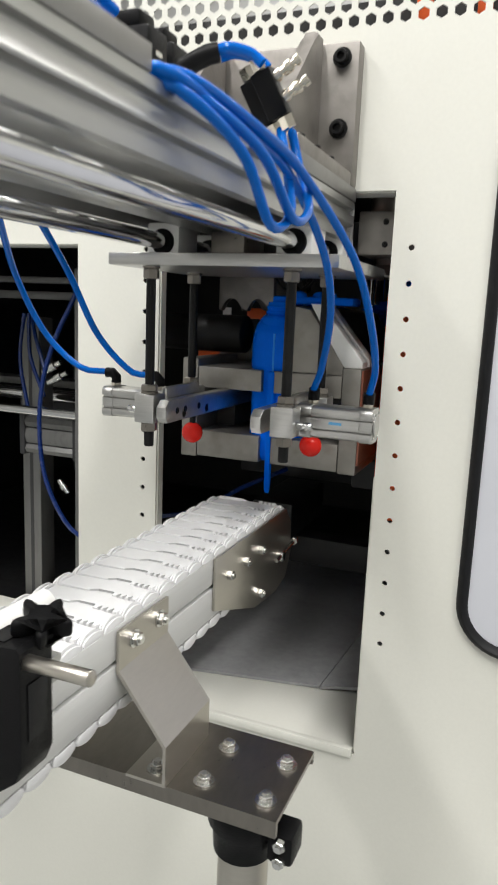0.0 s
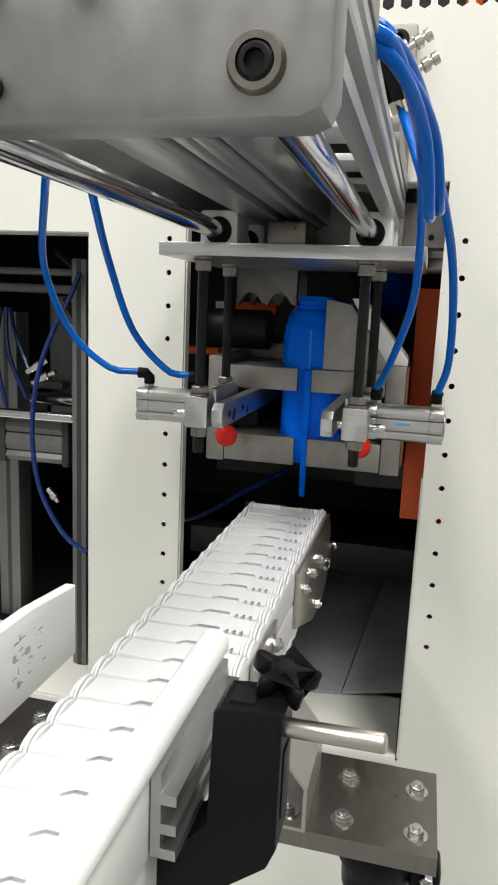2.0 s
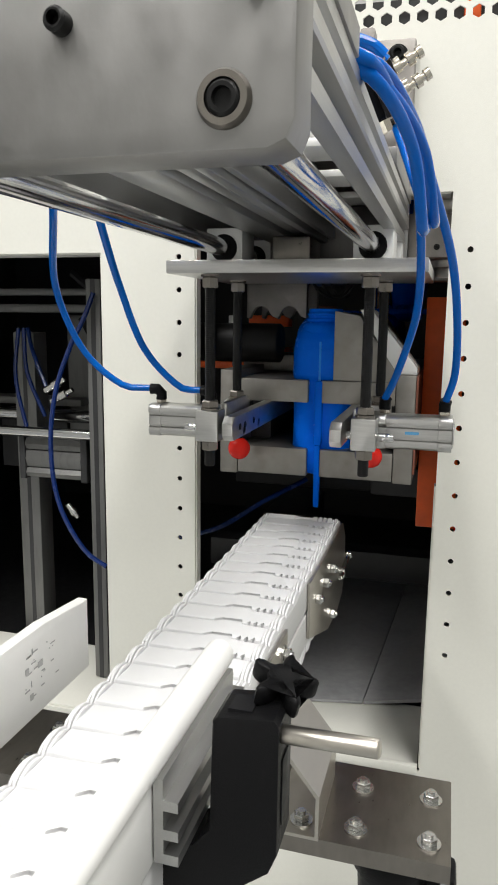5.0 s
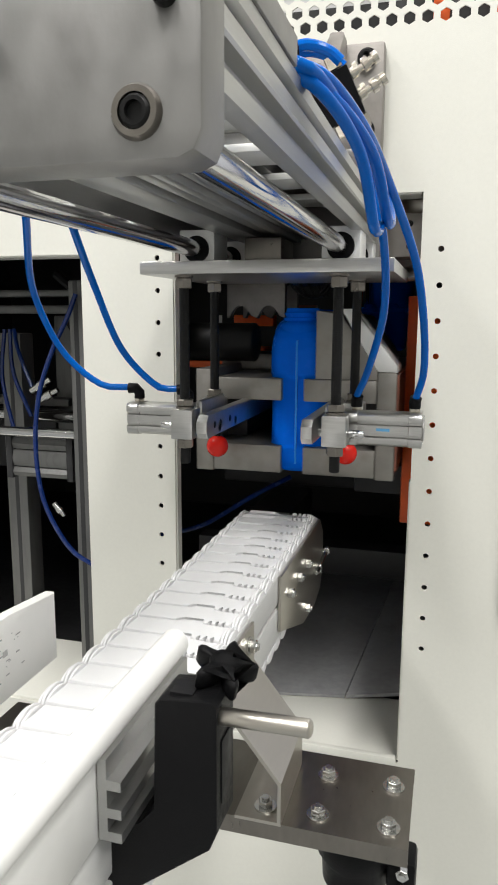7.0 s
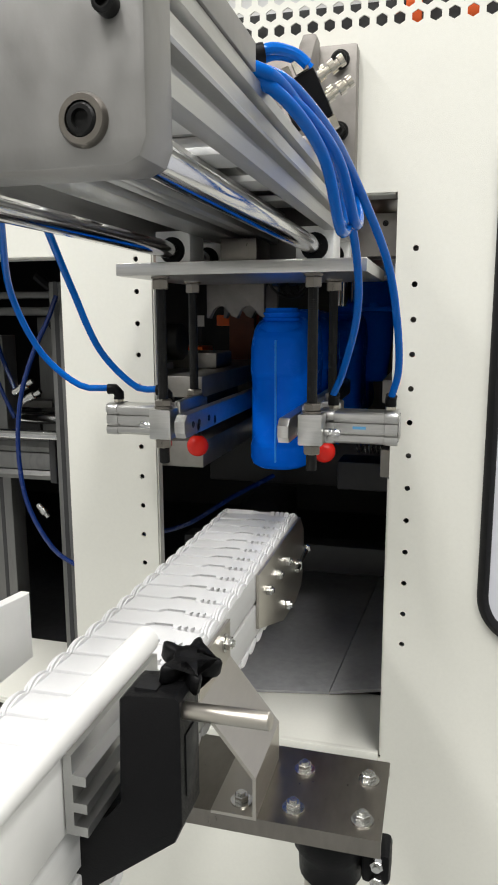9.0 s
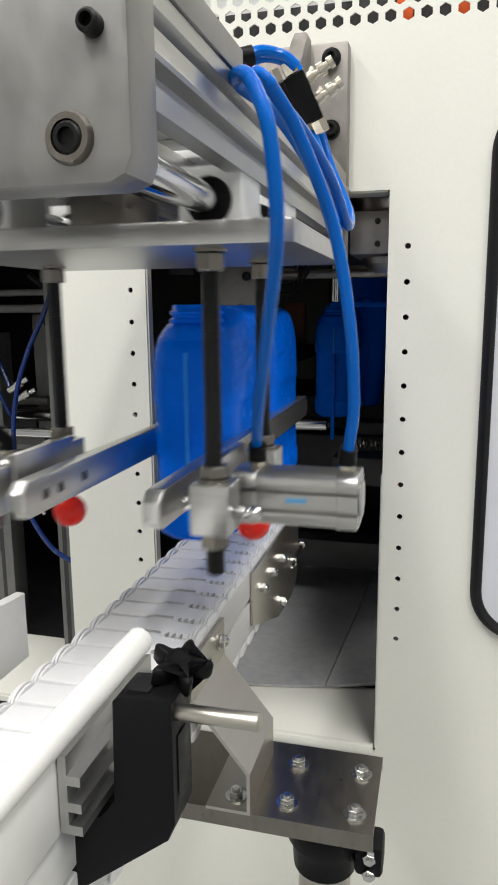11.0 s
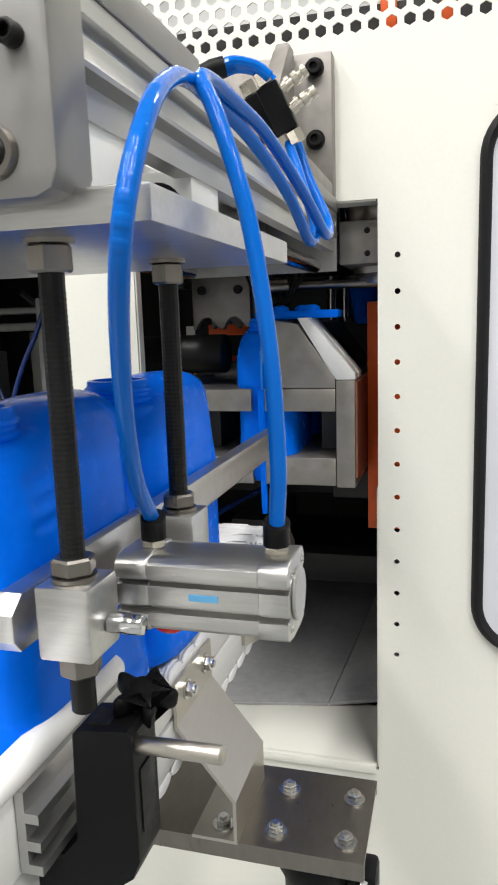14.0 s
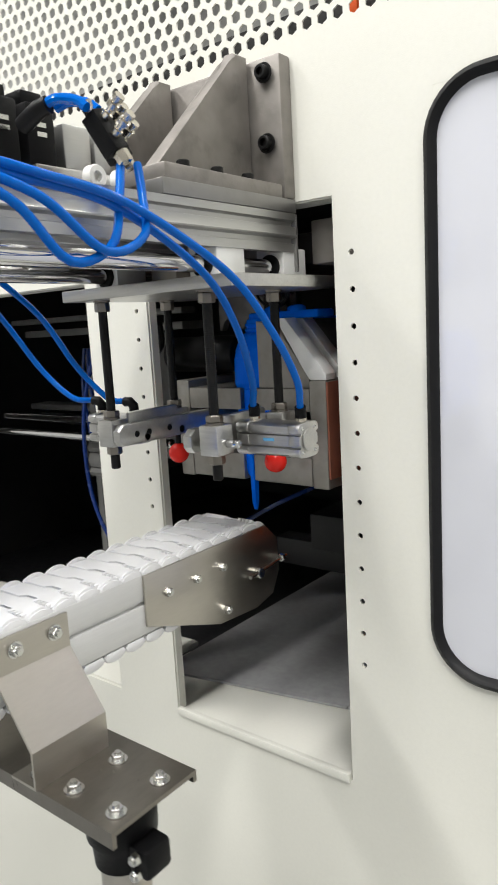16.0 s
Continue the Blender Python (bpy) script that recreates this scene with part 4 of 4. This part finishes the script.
    turned(bm, (-0.268, 1.62, 1.365), (-0.268, 1.62, 1.42), [(0, 0.044), (0.0, 0.05), (0.02, 0.05), (0.02, 0.06), (0.055, 0.06), (0.055, 0.044)], 28)
    part("ring", bm, CAST, d)
    return p


def scallop_guards():
    """Scalloped grey plates hanging over the mould station."""
    for y in (1.12, 1.20):
        g = thing("neck_cutter_plate", (-0.40, y, 1.3), "grey steel plate with scalloped lower edge", "cutter plate", "cutter plates")
        bm = bm_new()
        pts = [(-0.455, 1.36), (-0.455, 1.283)]
        for cx in (-0.435, -0.395):
            pts += [(cx + 0.016 * math.cos(radians(a)), 1.278 + 0.022 * math.sin(radians(a))) for a in range(170, 5, -15)]
        pts += [(-0.372, 1.283), (-0.372, 1.36)]
        prism(bm, pts, "y", y, y + 0.012, 0.0008)
        part("plate", bm, CAST, g)
        bm = bm_new()
        cap_screw(bm, (-0.44, y, 1.335), (0, -1, 0), 0.006, 0.005)
        part("cap_screw", bm, BLACKOX, g)
        bm = bm_new()
        cap_screw(bm, (-0.388, y, 1.335), (0, -1, 0), 0.006, 0.005)
        part("cap_screw", bm, BLACKOX, g)
    bm = bm_new()
    box(bm, -0.47, -0.20, 1.10, 1.36, 1.3605, 1.40, 0.003)
    solid("cutter_beam", bm, DARK, "dark steel beam that carries the cutter plates", "beam")
    bm = bm_new()
    cyl(bm, (-0.36, 1.10, 1.335), (-0.19, 1.10, 1.335), 0.006, 14)
    cyl(bm, (-0.36, 1.10, 1.335), (-0.31, 1.10, 1.335), 0.011, 16, 0.001)
    solid("stop_pin", bm, STEEL, "dark steel stop pin with a thick collar", "pin")
    # cables looped over the mould
    random.seed(7)
    for i in range(4):
        bm = bm_new()
        y = 1.085 + 0.004 * i
        tube(bm, spline([(-0.37 + 0.01 * i, y, 1.36), (-0.35 + 0.012 * i, y, 1.318 - 0.003 * i), (-0.315, y, 1.312 + 0.005 * i), (-0.285 - 0.01 * i, y, 1.36)], 16), 0.0018, 6)
        solid("cable", bm, BLACK, "thin black looped sensor cable", "cable", group="sensor cables")


def side_bay():
    """Machine parts seen through the side opening and on the left of the mould."""
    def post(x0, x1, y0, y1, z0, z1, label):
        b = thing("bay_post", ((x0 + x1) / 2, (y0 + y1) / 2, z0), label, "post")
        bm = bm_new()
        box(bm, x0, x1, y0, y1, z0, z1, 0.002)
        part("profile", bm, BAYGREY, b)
        xm = (x0 + x1) / 2
        bm = bm_new()
        box(bm, xm - 0.0035, xm + 0.0035, y0 - 0.0006, y0, z0, z1)
        part("slot_cover", bm, DARK, b, "dark slot strip")

    post(-0.690, -0.667, 1.10, 1.14, 0.725, 1.335, "grey aluminium upright just inside the side opening")
    post(-0.893, -0.853, 1.22, 1.26, 0.725, 1.255, "pale aluminium upright deep in the side bay")
    bm = bm_new()
    box(bm, -0.640, -0.6225, 1.06, 1.14, 0.725, 1.56, 0.002)
    solid("bay_partition", bm, DARK, "dark steel partition inside the machine", "partition")
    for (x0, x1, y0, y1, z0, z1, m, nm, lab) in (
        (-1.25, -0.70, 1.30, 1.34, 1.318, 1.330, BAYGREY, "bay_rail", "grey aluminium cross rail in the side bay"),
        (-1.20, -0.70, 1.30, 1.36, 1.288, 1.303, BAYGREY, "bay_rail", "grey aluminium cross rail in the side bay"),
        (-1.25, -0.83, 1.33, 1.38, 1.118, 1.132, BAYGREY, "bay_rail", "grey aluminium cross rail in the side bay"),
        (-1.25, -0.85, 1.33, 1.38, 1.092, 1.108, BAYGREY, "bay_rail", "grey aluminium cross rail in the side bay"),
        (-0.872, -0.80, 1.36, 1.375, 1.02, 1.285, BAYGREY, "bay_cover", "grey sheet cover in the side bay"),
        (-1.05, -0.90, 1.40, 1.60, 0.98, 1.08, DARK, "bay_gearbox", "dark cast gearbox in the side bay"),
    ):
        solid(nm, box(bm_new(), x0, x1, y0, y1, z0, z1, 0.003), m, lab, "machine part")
    act = thing("bay_actuator", (-0.79, 1.17, 1.05), "grey profiled pneumatic actuator in the side bay", "cylinder")
    for z0, z1 in ((1.068, 1.086), (1.039, 1.066), (1.022, 1.037)):
        bm = bm_new()
        prism(bm, [(1.17 - 0.002, z0), (1.17 - 0.006, (z0 + z1) / 2), (1.17 - 0.002, z1), (1.21, z1), (1.21, z0)][::-1], "x", -0.842, -0.742, 0.001)
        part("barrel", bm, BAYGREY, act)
    for x0, x1 in ((-0.742, -0.730), (-0.853, -0.842)):
        bm = bm_new()
        box(bm, x0, x1, 1.164, 1.212, 1.018, 1.090, 0.002)
        part("end_cap", bm, DARK, act)
    for p, q, r in (((-0.80, 1.165, 1.165), (-0.765, 1.165, 1.185), 0.0055), ((-0.79, 1.165, 1.148), (-0.752, 1.165, 1.168), 0.0050), ((-0.758, 1.15, 0.985), (-0.740, 1.15, 0.965), 0.0045)):
        bm = bm_new()
        d = Vector(q) - Vector(p)
        turned(bm, p, q, [(0, r), (d.length * 0.4, r), (d.length * 0.42, r * 1.35), (d.length * 0.7, r * 1.35), (d.length * 0.72, r * 0.8), (d.length, r * 0.8)], 14)
        solid("hose_coupling", bm, ZINC, "small bright hose coupling in the side bay", "fitting")
    random.seed(11)
    for ctrl, r, m, lab in (
        ([(-0.672, 1.09, 1.315), (-0.685, 1.085, 1.28), (-0.707, 1.082, 1.238), (-0.731, 1.08, 1.175), (-0.742, 1.08, 1.104), (-0.738, 1.08, 1.032), (-0.720, 1.078, 0.982), (-0.686, 1.075, 0.937), (-0.650, 1.07, 0.920)], 0.0036, HOSE_SHADE, "blue air hose hanging inside the side bay, darkened for shade"),
        ([(-0.868, 1.20, 1.262), (-0.870, 1.19, 1.18), (-0.844, 1.18, 1.088)], 0.0034, HOSE_SHADE, "blue air hose hanging inside the side bay, darkened for shade"),
        ([(-0.858, 1.20, 1.262), (-0.848, 1.19, 1.19), (-0.815, 1.185, 1.12)], 0.0034, HOSE_SHADE, "blue air hose hanging inside the side bay, darkened for shade"),
        ([(-0.850, 1.20, 1.262), (-0.837, 1.19, 1.227), (-0.800, 1.17, 1.166)], 0.0034, HOSE_SHADE, "blue air hose hanging inside the side bay, darkened for shade"),
        ([(-0.72, 1.12, 1.345), (-0.69, 1.12, 1.325), (-0.65, 1.12, 1.325), (-0.63, 1.1, 1.335)], 0.007, BLACK, "black corrugated cable sleeve"),
        ([(-0.78, 1.25, 1.28), (-0.75, 1.25, 1.24), (-0.70, 1.24, 1.26), (-0.68, 1.22, 1.30)], 0.006, BLACK, "black corrugated cable sleeve"),
        ([(-0.40, 1.30, 1.02), (-0.46, 1.25, 0.99), (-0.52, 1.2, 0.955), (-0.58, 1.15, 0.945)], 0.004, HOSE_SHADE, "blue air hose under the mould, darkened for shade"),
        ([(-0.20, 1.3, 1.06), (-0.185, 1.3, 1.0), (-0.16, 1.3, 0.96), (-0.10, 1.3, 0.95)], 0.005, RED, "red hose beside the mould"),
    ):
        bm = bm_new()
        tube(bm, spline(ctrl, 28), r, 8)
        solid("air_hose" if m in (HOSE_SHADE, RED) else "cable_sleeve", bm, m, lab, "hose")
    # orange rails and a white tag deep behind the mould
    for x0, x1, z0, z1 in ((-0.540, -0.465, 1.268, 1.288), (-0.64, -0.48, 1.190, 1.203)):
        solid("guard_rail", box(bm_new(), x0, x1, 1.43, 1.46, z0, z1, 0.002), ORANGE, "orange-red painted rail deep in the machine", "rail", group="orange rails")
    tag = thing("label_tag", (-0.545, 1.35, 1.27), "small white label tag hanging behind the mould", "tag")
    part("sheet", box(bm_new(), -0.553, -0.537, 1.350, 1.352, 1.268, 1.287), RAILW, tag)
    part("stem", box(bm_new(), -0.547, -0.543, 1.3525, 1.356, 1.20, 1.285), DARK, tag)
    # small lit parts
    d = thing("sensor_unit", (-0.455, 1.06, 1.345), "black sensor box with a red light", "sensor")
    bm = bm_new()
    box(bm, -0.475, -0.440, 1.05, 1.08, 1.335, 1.375, 0.002)
    part("case", bm, BLACK, d)
    bm = bm_new()
    cyl(bm, (-0.452, 1.0495, 1.3555), (-0.452, 1.0475, 1.3555), 0.004, 12)
    part("light", bm, LED, d, "red indicator light")
    # rails and springs under the mould
    for y in (1.55,):
        u = thing("die_lift", (-0.22, y, 1.0), "black lift unit with two coil springs", "lift unit")
        bm = bm_new()
        box(bm, -0.30, -0.14, y, y + 0.05, 1.045, 1.07, 0.002)
        box(bm, -0.21, -0.16, y - 0.03, y + 0.05, 0.93, 1.07, 0.004)
        part("frame", bm, DARK, u)
        for z in (1.03, 1.00):
            bm = bm_new()
            tube(bm, [(-0.29 + 0.075 * i / 96, y - 0.01 + 0.010 * math.cos(i * 0.65), z + 0.010 * math.sin(i * 0.65)) for i in range(97)], 0.0014, 5)
            part("spring", bm, ZINC, u, "steel coil spring")


def valve_bank():
    v = thing("valve_bank", (-0.3450, 0.68, 1.431), "black and silver solenoid valve bank on the beam", "valve bank")
    bm = bm_new()
    box(bm, -0.3900, -0.3070, 0.715, 0.855, 1.4245, 1.437, 0.002)
    part("manifold", bm, ALU, v)
    bm = bm_new()
    box(bm, -0.385, -0.312, 0.722, 0.85, 1.4087, 1.4243, 0.001)
    part("riser", bm, ALU, v)
    for y in (0.757, 0.793):
        bm = bm_new()
        box(bm, -0.3800, -0.3200, y, y + 0.032, 1.437, 1.480, 0.002)
        part("valve_body", bm, EXTR, v)
    for y in (0.677, 0.715):
        bm = bm_new()
        box(bm, -0.3800, -0.3150, y, y + 0.030, 1.437, 1.490, 0.003)
        box(bm, -0.3710, -0.3250, y + 0.003, y + 0.027, 1.490, 1.503, 0.003)
        coil = part("solenoid", bm, BLACK, v, "black solenoid coil")
        bm = bm_new()
        box(bm, -0.3148, -0.3145, y + 0.010, y + 0.020, 1.470, 1.474)
        box(bm, -0.3148, -0.3145, y + 0.010, y + 0.020, 1.462, 1.466)
        part("print_mark", bm, ZINC, coil, "pale printed bars")
    for y in (0.775, 0.808):
        bm = bm_new()
        turned(bm, (-0.3070, y, 1.4315), (-0.2970, y, 1.4315), [(0, 0.011), (0.008, 0.011), (0.010, 0.010), (0.010, 0.005), (0.004, 0.005)], 20)
        part("port", bm, RAILW, v, "white port ring")
    # two flow valves with their nickel fittings
    for ox, oy in ((0.0, 0.0), (-0.017, 0.020)):
        q = thing("flow_valve", (-0.238 + ox, 0.735 + oy, 1.43), "small black flow valve with nickel fittings", "valve", "flow valves")
        tilt = pose(-0.238 + ox, 0.735 + oy, 1.450, 16, -24, 0)
        bm = bm_new()
        box(bm, -0.0085, 0.0085, -0.0085, 0.0085, -0.018, 0.018, 0.0012)
        bmesh.ops.transform(bm, matrix=tilt, verts=bm.verts)
        part("body", bm, BLACK, q)
        for a, b, r in (((0, 0, 0.018), (0, 0, 0.029), 0.0066), ((0.003, 0, -0.018), (0.003, 0, -0.029), 0.0066)):
            bm = bm_new()
            cyl(bm, tilt @ Vector(a), tilt @ Vector(b), r, 6, 0.001)
            part("fitting", bm, BRASS, q, "nickel-plated fitting")
        for z in (0.010, -0.006):
            bm = bm_new()
            turned(bm, tilt @ Vector((0.0085, 0, z)), tilt @ Vector((0.031, 0.002, z + 0.003)), [(0, 0.0042), (0.005, 0.0042), (0.0055, 0.0026), (0.010, 0.0026), (0.0105, 0.0052), (0.015, 0.0052), (0.0155, 0.003), (0.018, 0.003), (0.0185, 0.0046), (0.0225, 0.0046)], 14)
            part("throttle_screw", bm, BRASS, q, "nickel-plated throttle screw", 50)
    e = thing("hose_elbow", (-0.285, 0.70, 1.47), "black push-in elbow on the valve", "elbow")
    bm = bm_new()
    tube(bm, [(-0.300, 0.70, 1.463), (-0.286, 0.70, 1.468), (-0.278, 0.702, 1.472), (-0.270, 0.705, 1.474)], 0.0075, 12)
    part("body", bm, BLACK, e, "", 50)
    for d in (0.0, 0.012):
        bm = bm_new()
        tube(bm, spline([(-0.274, 0.703 + d, 1.474), (-0.263, 0.708 + d, 1.4775), (-0.249, 0.716 + d, 1.475), (-0.240, 0.719 + d, 1.468)], 16), 0.0042, 10)
        solid("air_hose", bm, HOSE, "short bright-blue air hose over the valve", "hose")
    for z, dx in ((1.490, 0.0), (1.470, 0.01)):
        bm = bm_new()
        tube(bm, spline([(-0.33 + dx, 0.655, z), (-0.34 + dx, 0.60, z + 0.012), (-0.36 + dx, 0.52, z), (-0.37 + dx, 0.45, z - 0.035)], 24), 0.0042, 10)
        solid("air_hose", bm, HOSE, "bright-blue air hose from the solenoids along the beam", "hose")


HOSE_R = 0.0038
DY_OUT = -0.443
# each hose: control points at the inner stop and at the outer stop
HOSES = (
    ("right", [(-0.246, 0.922, 1.201), (-0.234, 0.908, 1.228), (-0.216, 0.865, 1.285), (-0.212, 0.815, 1.338), (-0.214, 0.715, 1.388), (-0.220, 0.625, 1.402), (-0.232, 0.562, 1.4135), (-0.258, 0.557, 1.4165), (-0.229, 0.569, 1.406), (-0.211, 0.620, 1.382), (-0.205, 0.660, 1.342), (-0.206, 0.704, 1.356), (-0.220, 0.728, 1.396), (-0.231, 0.742, 1.424)],
     [(-0.246, 0.479, 1.201), (-0.241, 0.453, 1.228), (-0.228, 0.420, 1.275), (-0.210, 0.390, 1.322), (-0.209, 0.413, 1.362), (-0.216, 0.455, 1.386), (-0.222, 0.492, 1.397), (-0.225, 0.525, 1.400), (-0.218, 0.575, 1.392), (-0.209, 0.630, 1.370), (-0.205, 0.680, 1.346), (-0.206, 0.708, 1.358), (-0.220, 0.728, 1.396), (-0.231, 0.742, 1.424)]),
    ("right", [(-0.184, 0.922, 1.201), (-0.177, 0.908, 1.230), (-0.178, 0.872, 1.280), (-0.186, 0.820, 1.335), (-0.205, 0.725, 1.388), (-0.213, 0.645, 1.404), (-0.229, 0.576, 1.4155), (-0.257, 0.569, 1.4185), (-0.227, 0.583, 1.408), (-0.206, 0.640, 1.386), (-0.199, 0.690, 1.350), (-0.202, 0.735, 1.364), (-0.218, 0.752, 1.400), (-0.227, 0.758, 1.426)],
     [(-0.184, 0.479, 1.201), (-0.182, 0.476, 1.230), (-0.184, 0.474, 1.280), (-0.193, 0.478, 1.336), (-0.207, 0.485, 1.378), (-0.217, 0.495, 1.397), (-0.219, 0.515, 1.403), (-0.218, 0.545, 1.403), (-0.213, 0.595, 1.397), (-0.204, 0.655, 1.374), (-0.199, 0.712, 1.353), (-0.202, 0.740, 1.366), (-0.218, 0.752, 1.400), (-0.227, 0.758, 1.426)]),
    ("left", [(-0.512, 0.920, 1.202), (-0.545, 0.912, 1.206), (-0.583, 0.895, 1.245), (-0.588, 0.85, 1.31), (-0.535, 0.76, 1.37), (-0.485, 0.68, 1.395), (-0.455, 0.62, 1.425), (-0.40, 0.58, 1.44)],
     [(-0.512, 0.477, 1.202), (-0.545, 0.466, 1.206), (-0.583, 0.485, 1.245), (-0.588, 0.50, 1.31), (-0.545, 0.53, 1.37), (-0.490, 0.55, 1.410), (-0.455, 0.56, 1.430), (-0.40, 0.58, 1.44)]),
    ("left", [(-0.452, 0.920, 1.202), (-0.475, 0.914, 1.206), (-0.508, 0.895, 1.248), (-0.515, 0.85, 1.315), (-0.490, 0.76, 1.37), (-0.465, 0.69, 1.40), (-0.445, 0.63, 1.425), (-0.39, 0.60, 1.44)],
     [(-0.452, 0.477, 1.202), (-0.475, 0.468, 1.206), (-0.508, 0.485, 1.248), (-0.515, 0.50, 1.315), (-0.495, 0.53, 1.375), (-0.468, 0.56, 1.410), (-0.445, 0.58, 1.430), (-0.39, 0.60, 1.44)]),
)


def hose_line(home, out, f, n):
    ctrl = [Vector(a).lerp(Vector(b), f) for a, b in zip(home, out)]
    return spline(ctrl, n)


def hose_pieces():
    made = []
    for side, home, out in HOSES:
        n = 88 if side == "right" else 48
        h = thing("air_hose", (0, 0, 0), "flexible bright-blue air hose to the clamp cylinder", "hose", "gripper hoses")
        a, b = hose_line(home, out, 0, n), hose_line(home, out, 1, n)
        longest = max(max((p - q).length for p, q in zip(l, l[1:])) for l in (a, b)) * 1.02
        bm = bm_new()
        r, L = HOSE_R, longest / 2
        turned(bm, (0, 0, -L), (0, 0, L), [(-r, 0.0004), (-0.87 * r, 0.5 * r), (-0.5 * r, 0.87 * r), (0, r), (0.0004, r), (2 * L - 0.0004, r), (2 * L, r), (2 * L + 0.5 * r, 0.87 * r), (2 * L + 0.87 * r, 0.5 * r), (2 * L + r, 0.0004)], 16)
        me = finish("hose_piece", bm, HOSE, smooth=80)
        bits = []
        for i in range(n):
            ob = new("hose_piece", me)
            ob.parent = h
            bits.append(ob)
        made.append((home, out, n, bits))
    return made


def between(p, q):
    d = q - p
    return Matrix.LocRotScale((p + q) / 2, d.to_track_quat("Z", "Y"), None)


# ---------------------------------------------------------------- build
hall()
front_panel()
perforated_top()
door_window()
interior()
beam()
bracket()
belt = conveyor()
guide_and_stand()
gripper, clamp_bars = carriage()
can = bottle("glossy blue blow-moulded plastic jerrycan with side neck")
cans = [can] + [copy_thing(can, pose(0, 0, 0)) for _ in range(3)]
tails = [flash_tail(), flash_tail()]
tops = [flash_top(), flash_top()]
jaws = [mask(1), mask(-1)]
blow_pins()
blue_tube = parison()
scallop_guards()
side_bay()
valve_bank()
hoses = hose_pieces()

link_mesh = chain_link_mesh()
links = []
for i in range(LINKS):
    ob = new("chain_link", link_mesh)
    ob.parent = belt
    links.append(ob)


# ---------------------------------------------------------------- motion
def ease(f):
    f = max(0.0, min(1.0, f))
    return f * f * (3 - 2 * f)


def carriage_at(t):
    """0 at the inner stop, 1 at the outer stop."""
    if t < 12.0:
        return 0.915 * ease((t - 10.35) / 0.95) + 0.085 * ease((t - 11.2) / 0.8)
    return 1 - ease((t - 14.38) / 0.83)


def clamp_at(t):
    """1: bars closed on the jerrycans."""
    return ease((t - 9.5) / 0.3) - ease((t - 12.1) / 0.2)


def mask_open(t):
    return ease((t - 6.92) / 0.55) - ease((t - 12.5) / 0.55)


def mask_back(t):
    return 0.45 * (ease((t - 8.95) / 0.8) - forward(t))


def parison_lift(t):
    """How far the hot tube still has to come out of the die."""
    return 0.20 - 0.12 * ease((t - 5.0) / 4.0) - 0.08 * ease((t - 8.5) / 3.5) + 0.20 * ease((t - 13.0) / 0.35)


HELD = 1.087


def forward(t):
    return ease((t - 13.15) / 0.85)


def motions():
    steps = sorted({round(0.5 * i, 2) for i in range(33)} | {round(9 + 0.1 * i, 2) for i in range(33)} | {round(14.3 + 0.05 * i, 2) for i in range(20)})
    run = [(t, carriage_at(t)) for t in steps]
    home = Vector((-0.344, 0.95, 1.335))
    walk(gripper, [(t, Matrix.Translation(home + Vector((0, DY_OUT * f, 0)))) for t, f in run])
    for bar, s in clamp_bars:
        walk(bar, [(t, Matrix.Translation((-s * 0.009 * clamp_at(t), 0, 0))) for t in steps])
    for a, b, n, bits in hoses:
        poses = [(t, hose_line(a, b, f, n)) for t, f in run]
        for i, ob in enumerate(bits):
            walk(ob, [(t, between(line[i], line[i + 1])) for t, line in poses])
    fine = [round(0.1 * i, 2) for i in range(161)]
    # mould halves
    for jaw, s, far in ((jaws[0], 1, 0.13), (jaws[1], -1, 0.085)):
        walk(jaw, [(t, Matrix.Translation((-0.341 + 0.02 * mask_back(t) / 0.45 + s * far * mask_open(t), 1.028 + mask_back(t), 1.1))) for t in fine])
    walk(blue_tube, [(t, Matrix.Translation((-0.268, 1.62, 1.1 + parison_lift(t)))) for t in fine])
    # jerrycans: the first pair is carried out, dropped and conveyed; the second pair follows the mould
    for k in (0, 1):
        rows = []
        for t in fine:
            y = 1.033 + 0.163 * k + DY_OUT * carriage_at(min(t, 12.25)) - BELT_SPEED * max(0.0, t - 12.3)
            z = HELD - (HELD - 1.0458) * ease((t - 12.25) / 0.15)
            rows.append((t, pose(-0.336, y, z)))
        walk(cans[k], rows)
        walk(cans[2 + k], [(t, pose(-0.318 - 0.018 * forward(t), 1.478 + 0.163 * k - 0.445 * forward(t), HELD)) for t in fine])
    # flash: the top trim is pulled off first, the tail later; the second pair brings its own
    for ob, t0 in ((tops[0], 1.75), (tails[0], 5.3)):
        walk(ob, [(t, pose(-0.336 + 0.30 * ease((t - t0) / 0.5), 1.032 + 0.25 * ease((t - t0) / 0.5), HELD - 0.25 * ease((t - t0 - 0.1) / 0.6))) for t in fine])
    for ob in (tops[1], tails[1]):
        walk(ob, [(t, pose(-0.318 - 0.018 * forward(t), 1.477 - 0.445 * forward(t), HELD)) for t in fine])
    span = [round(0.25 * i, 2) for i in range(65)]
    for i, ob in enumerate(links):
        rows, o = [], Vector((-0.345, 0.4, 0.95))
        for t in span:
            rows.append((t, Matrix.Translation(-o) @ belt_pose(i * LOOP / LINKS + BELT_SPEED * t)))
        walk(ob, rows)


motions()
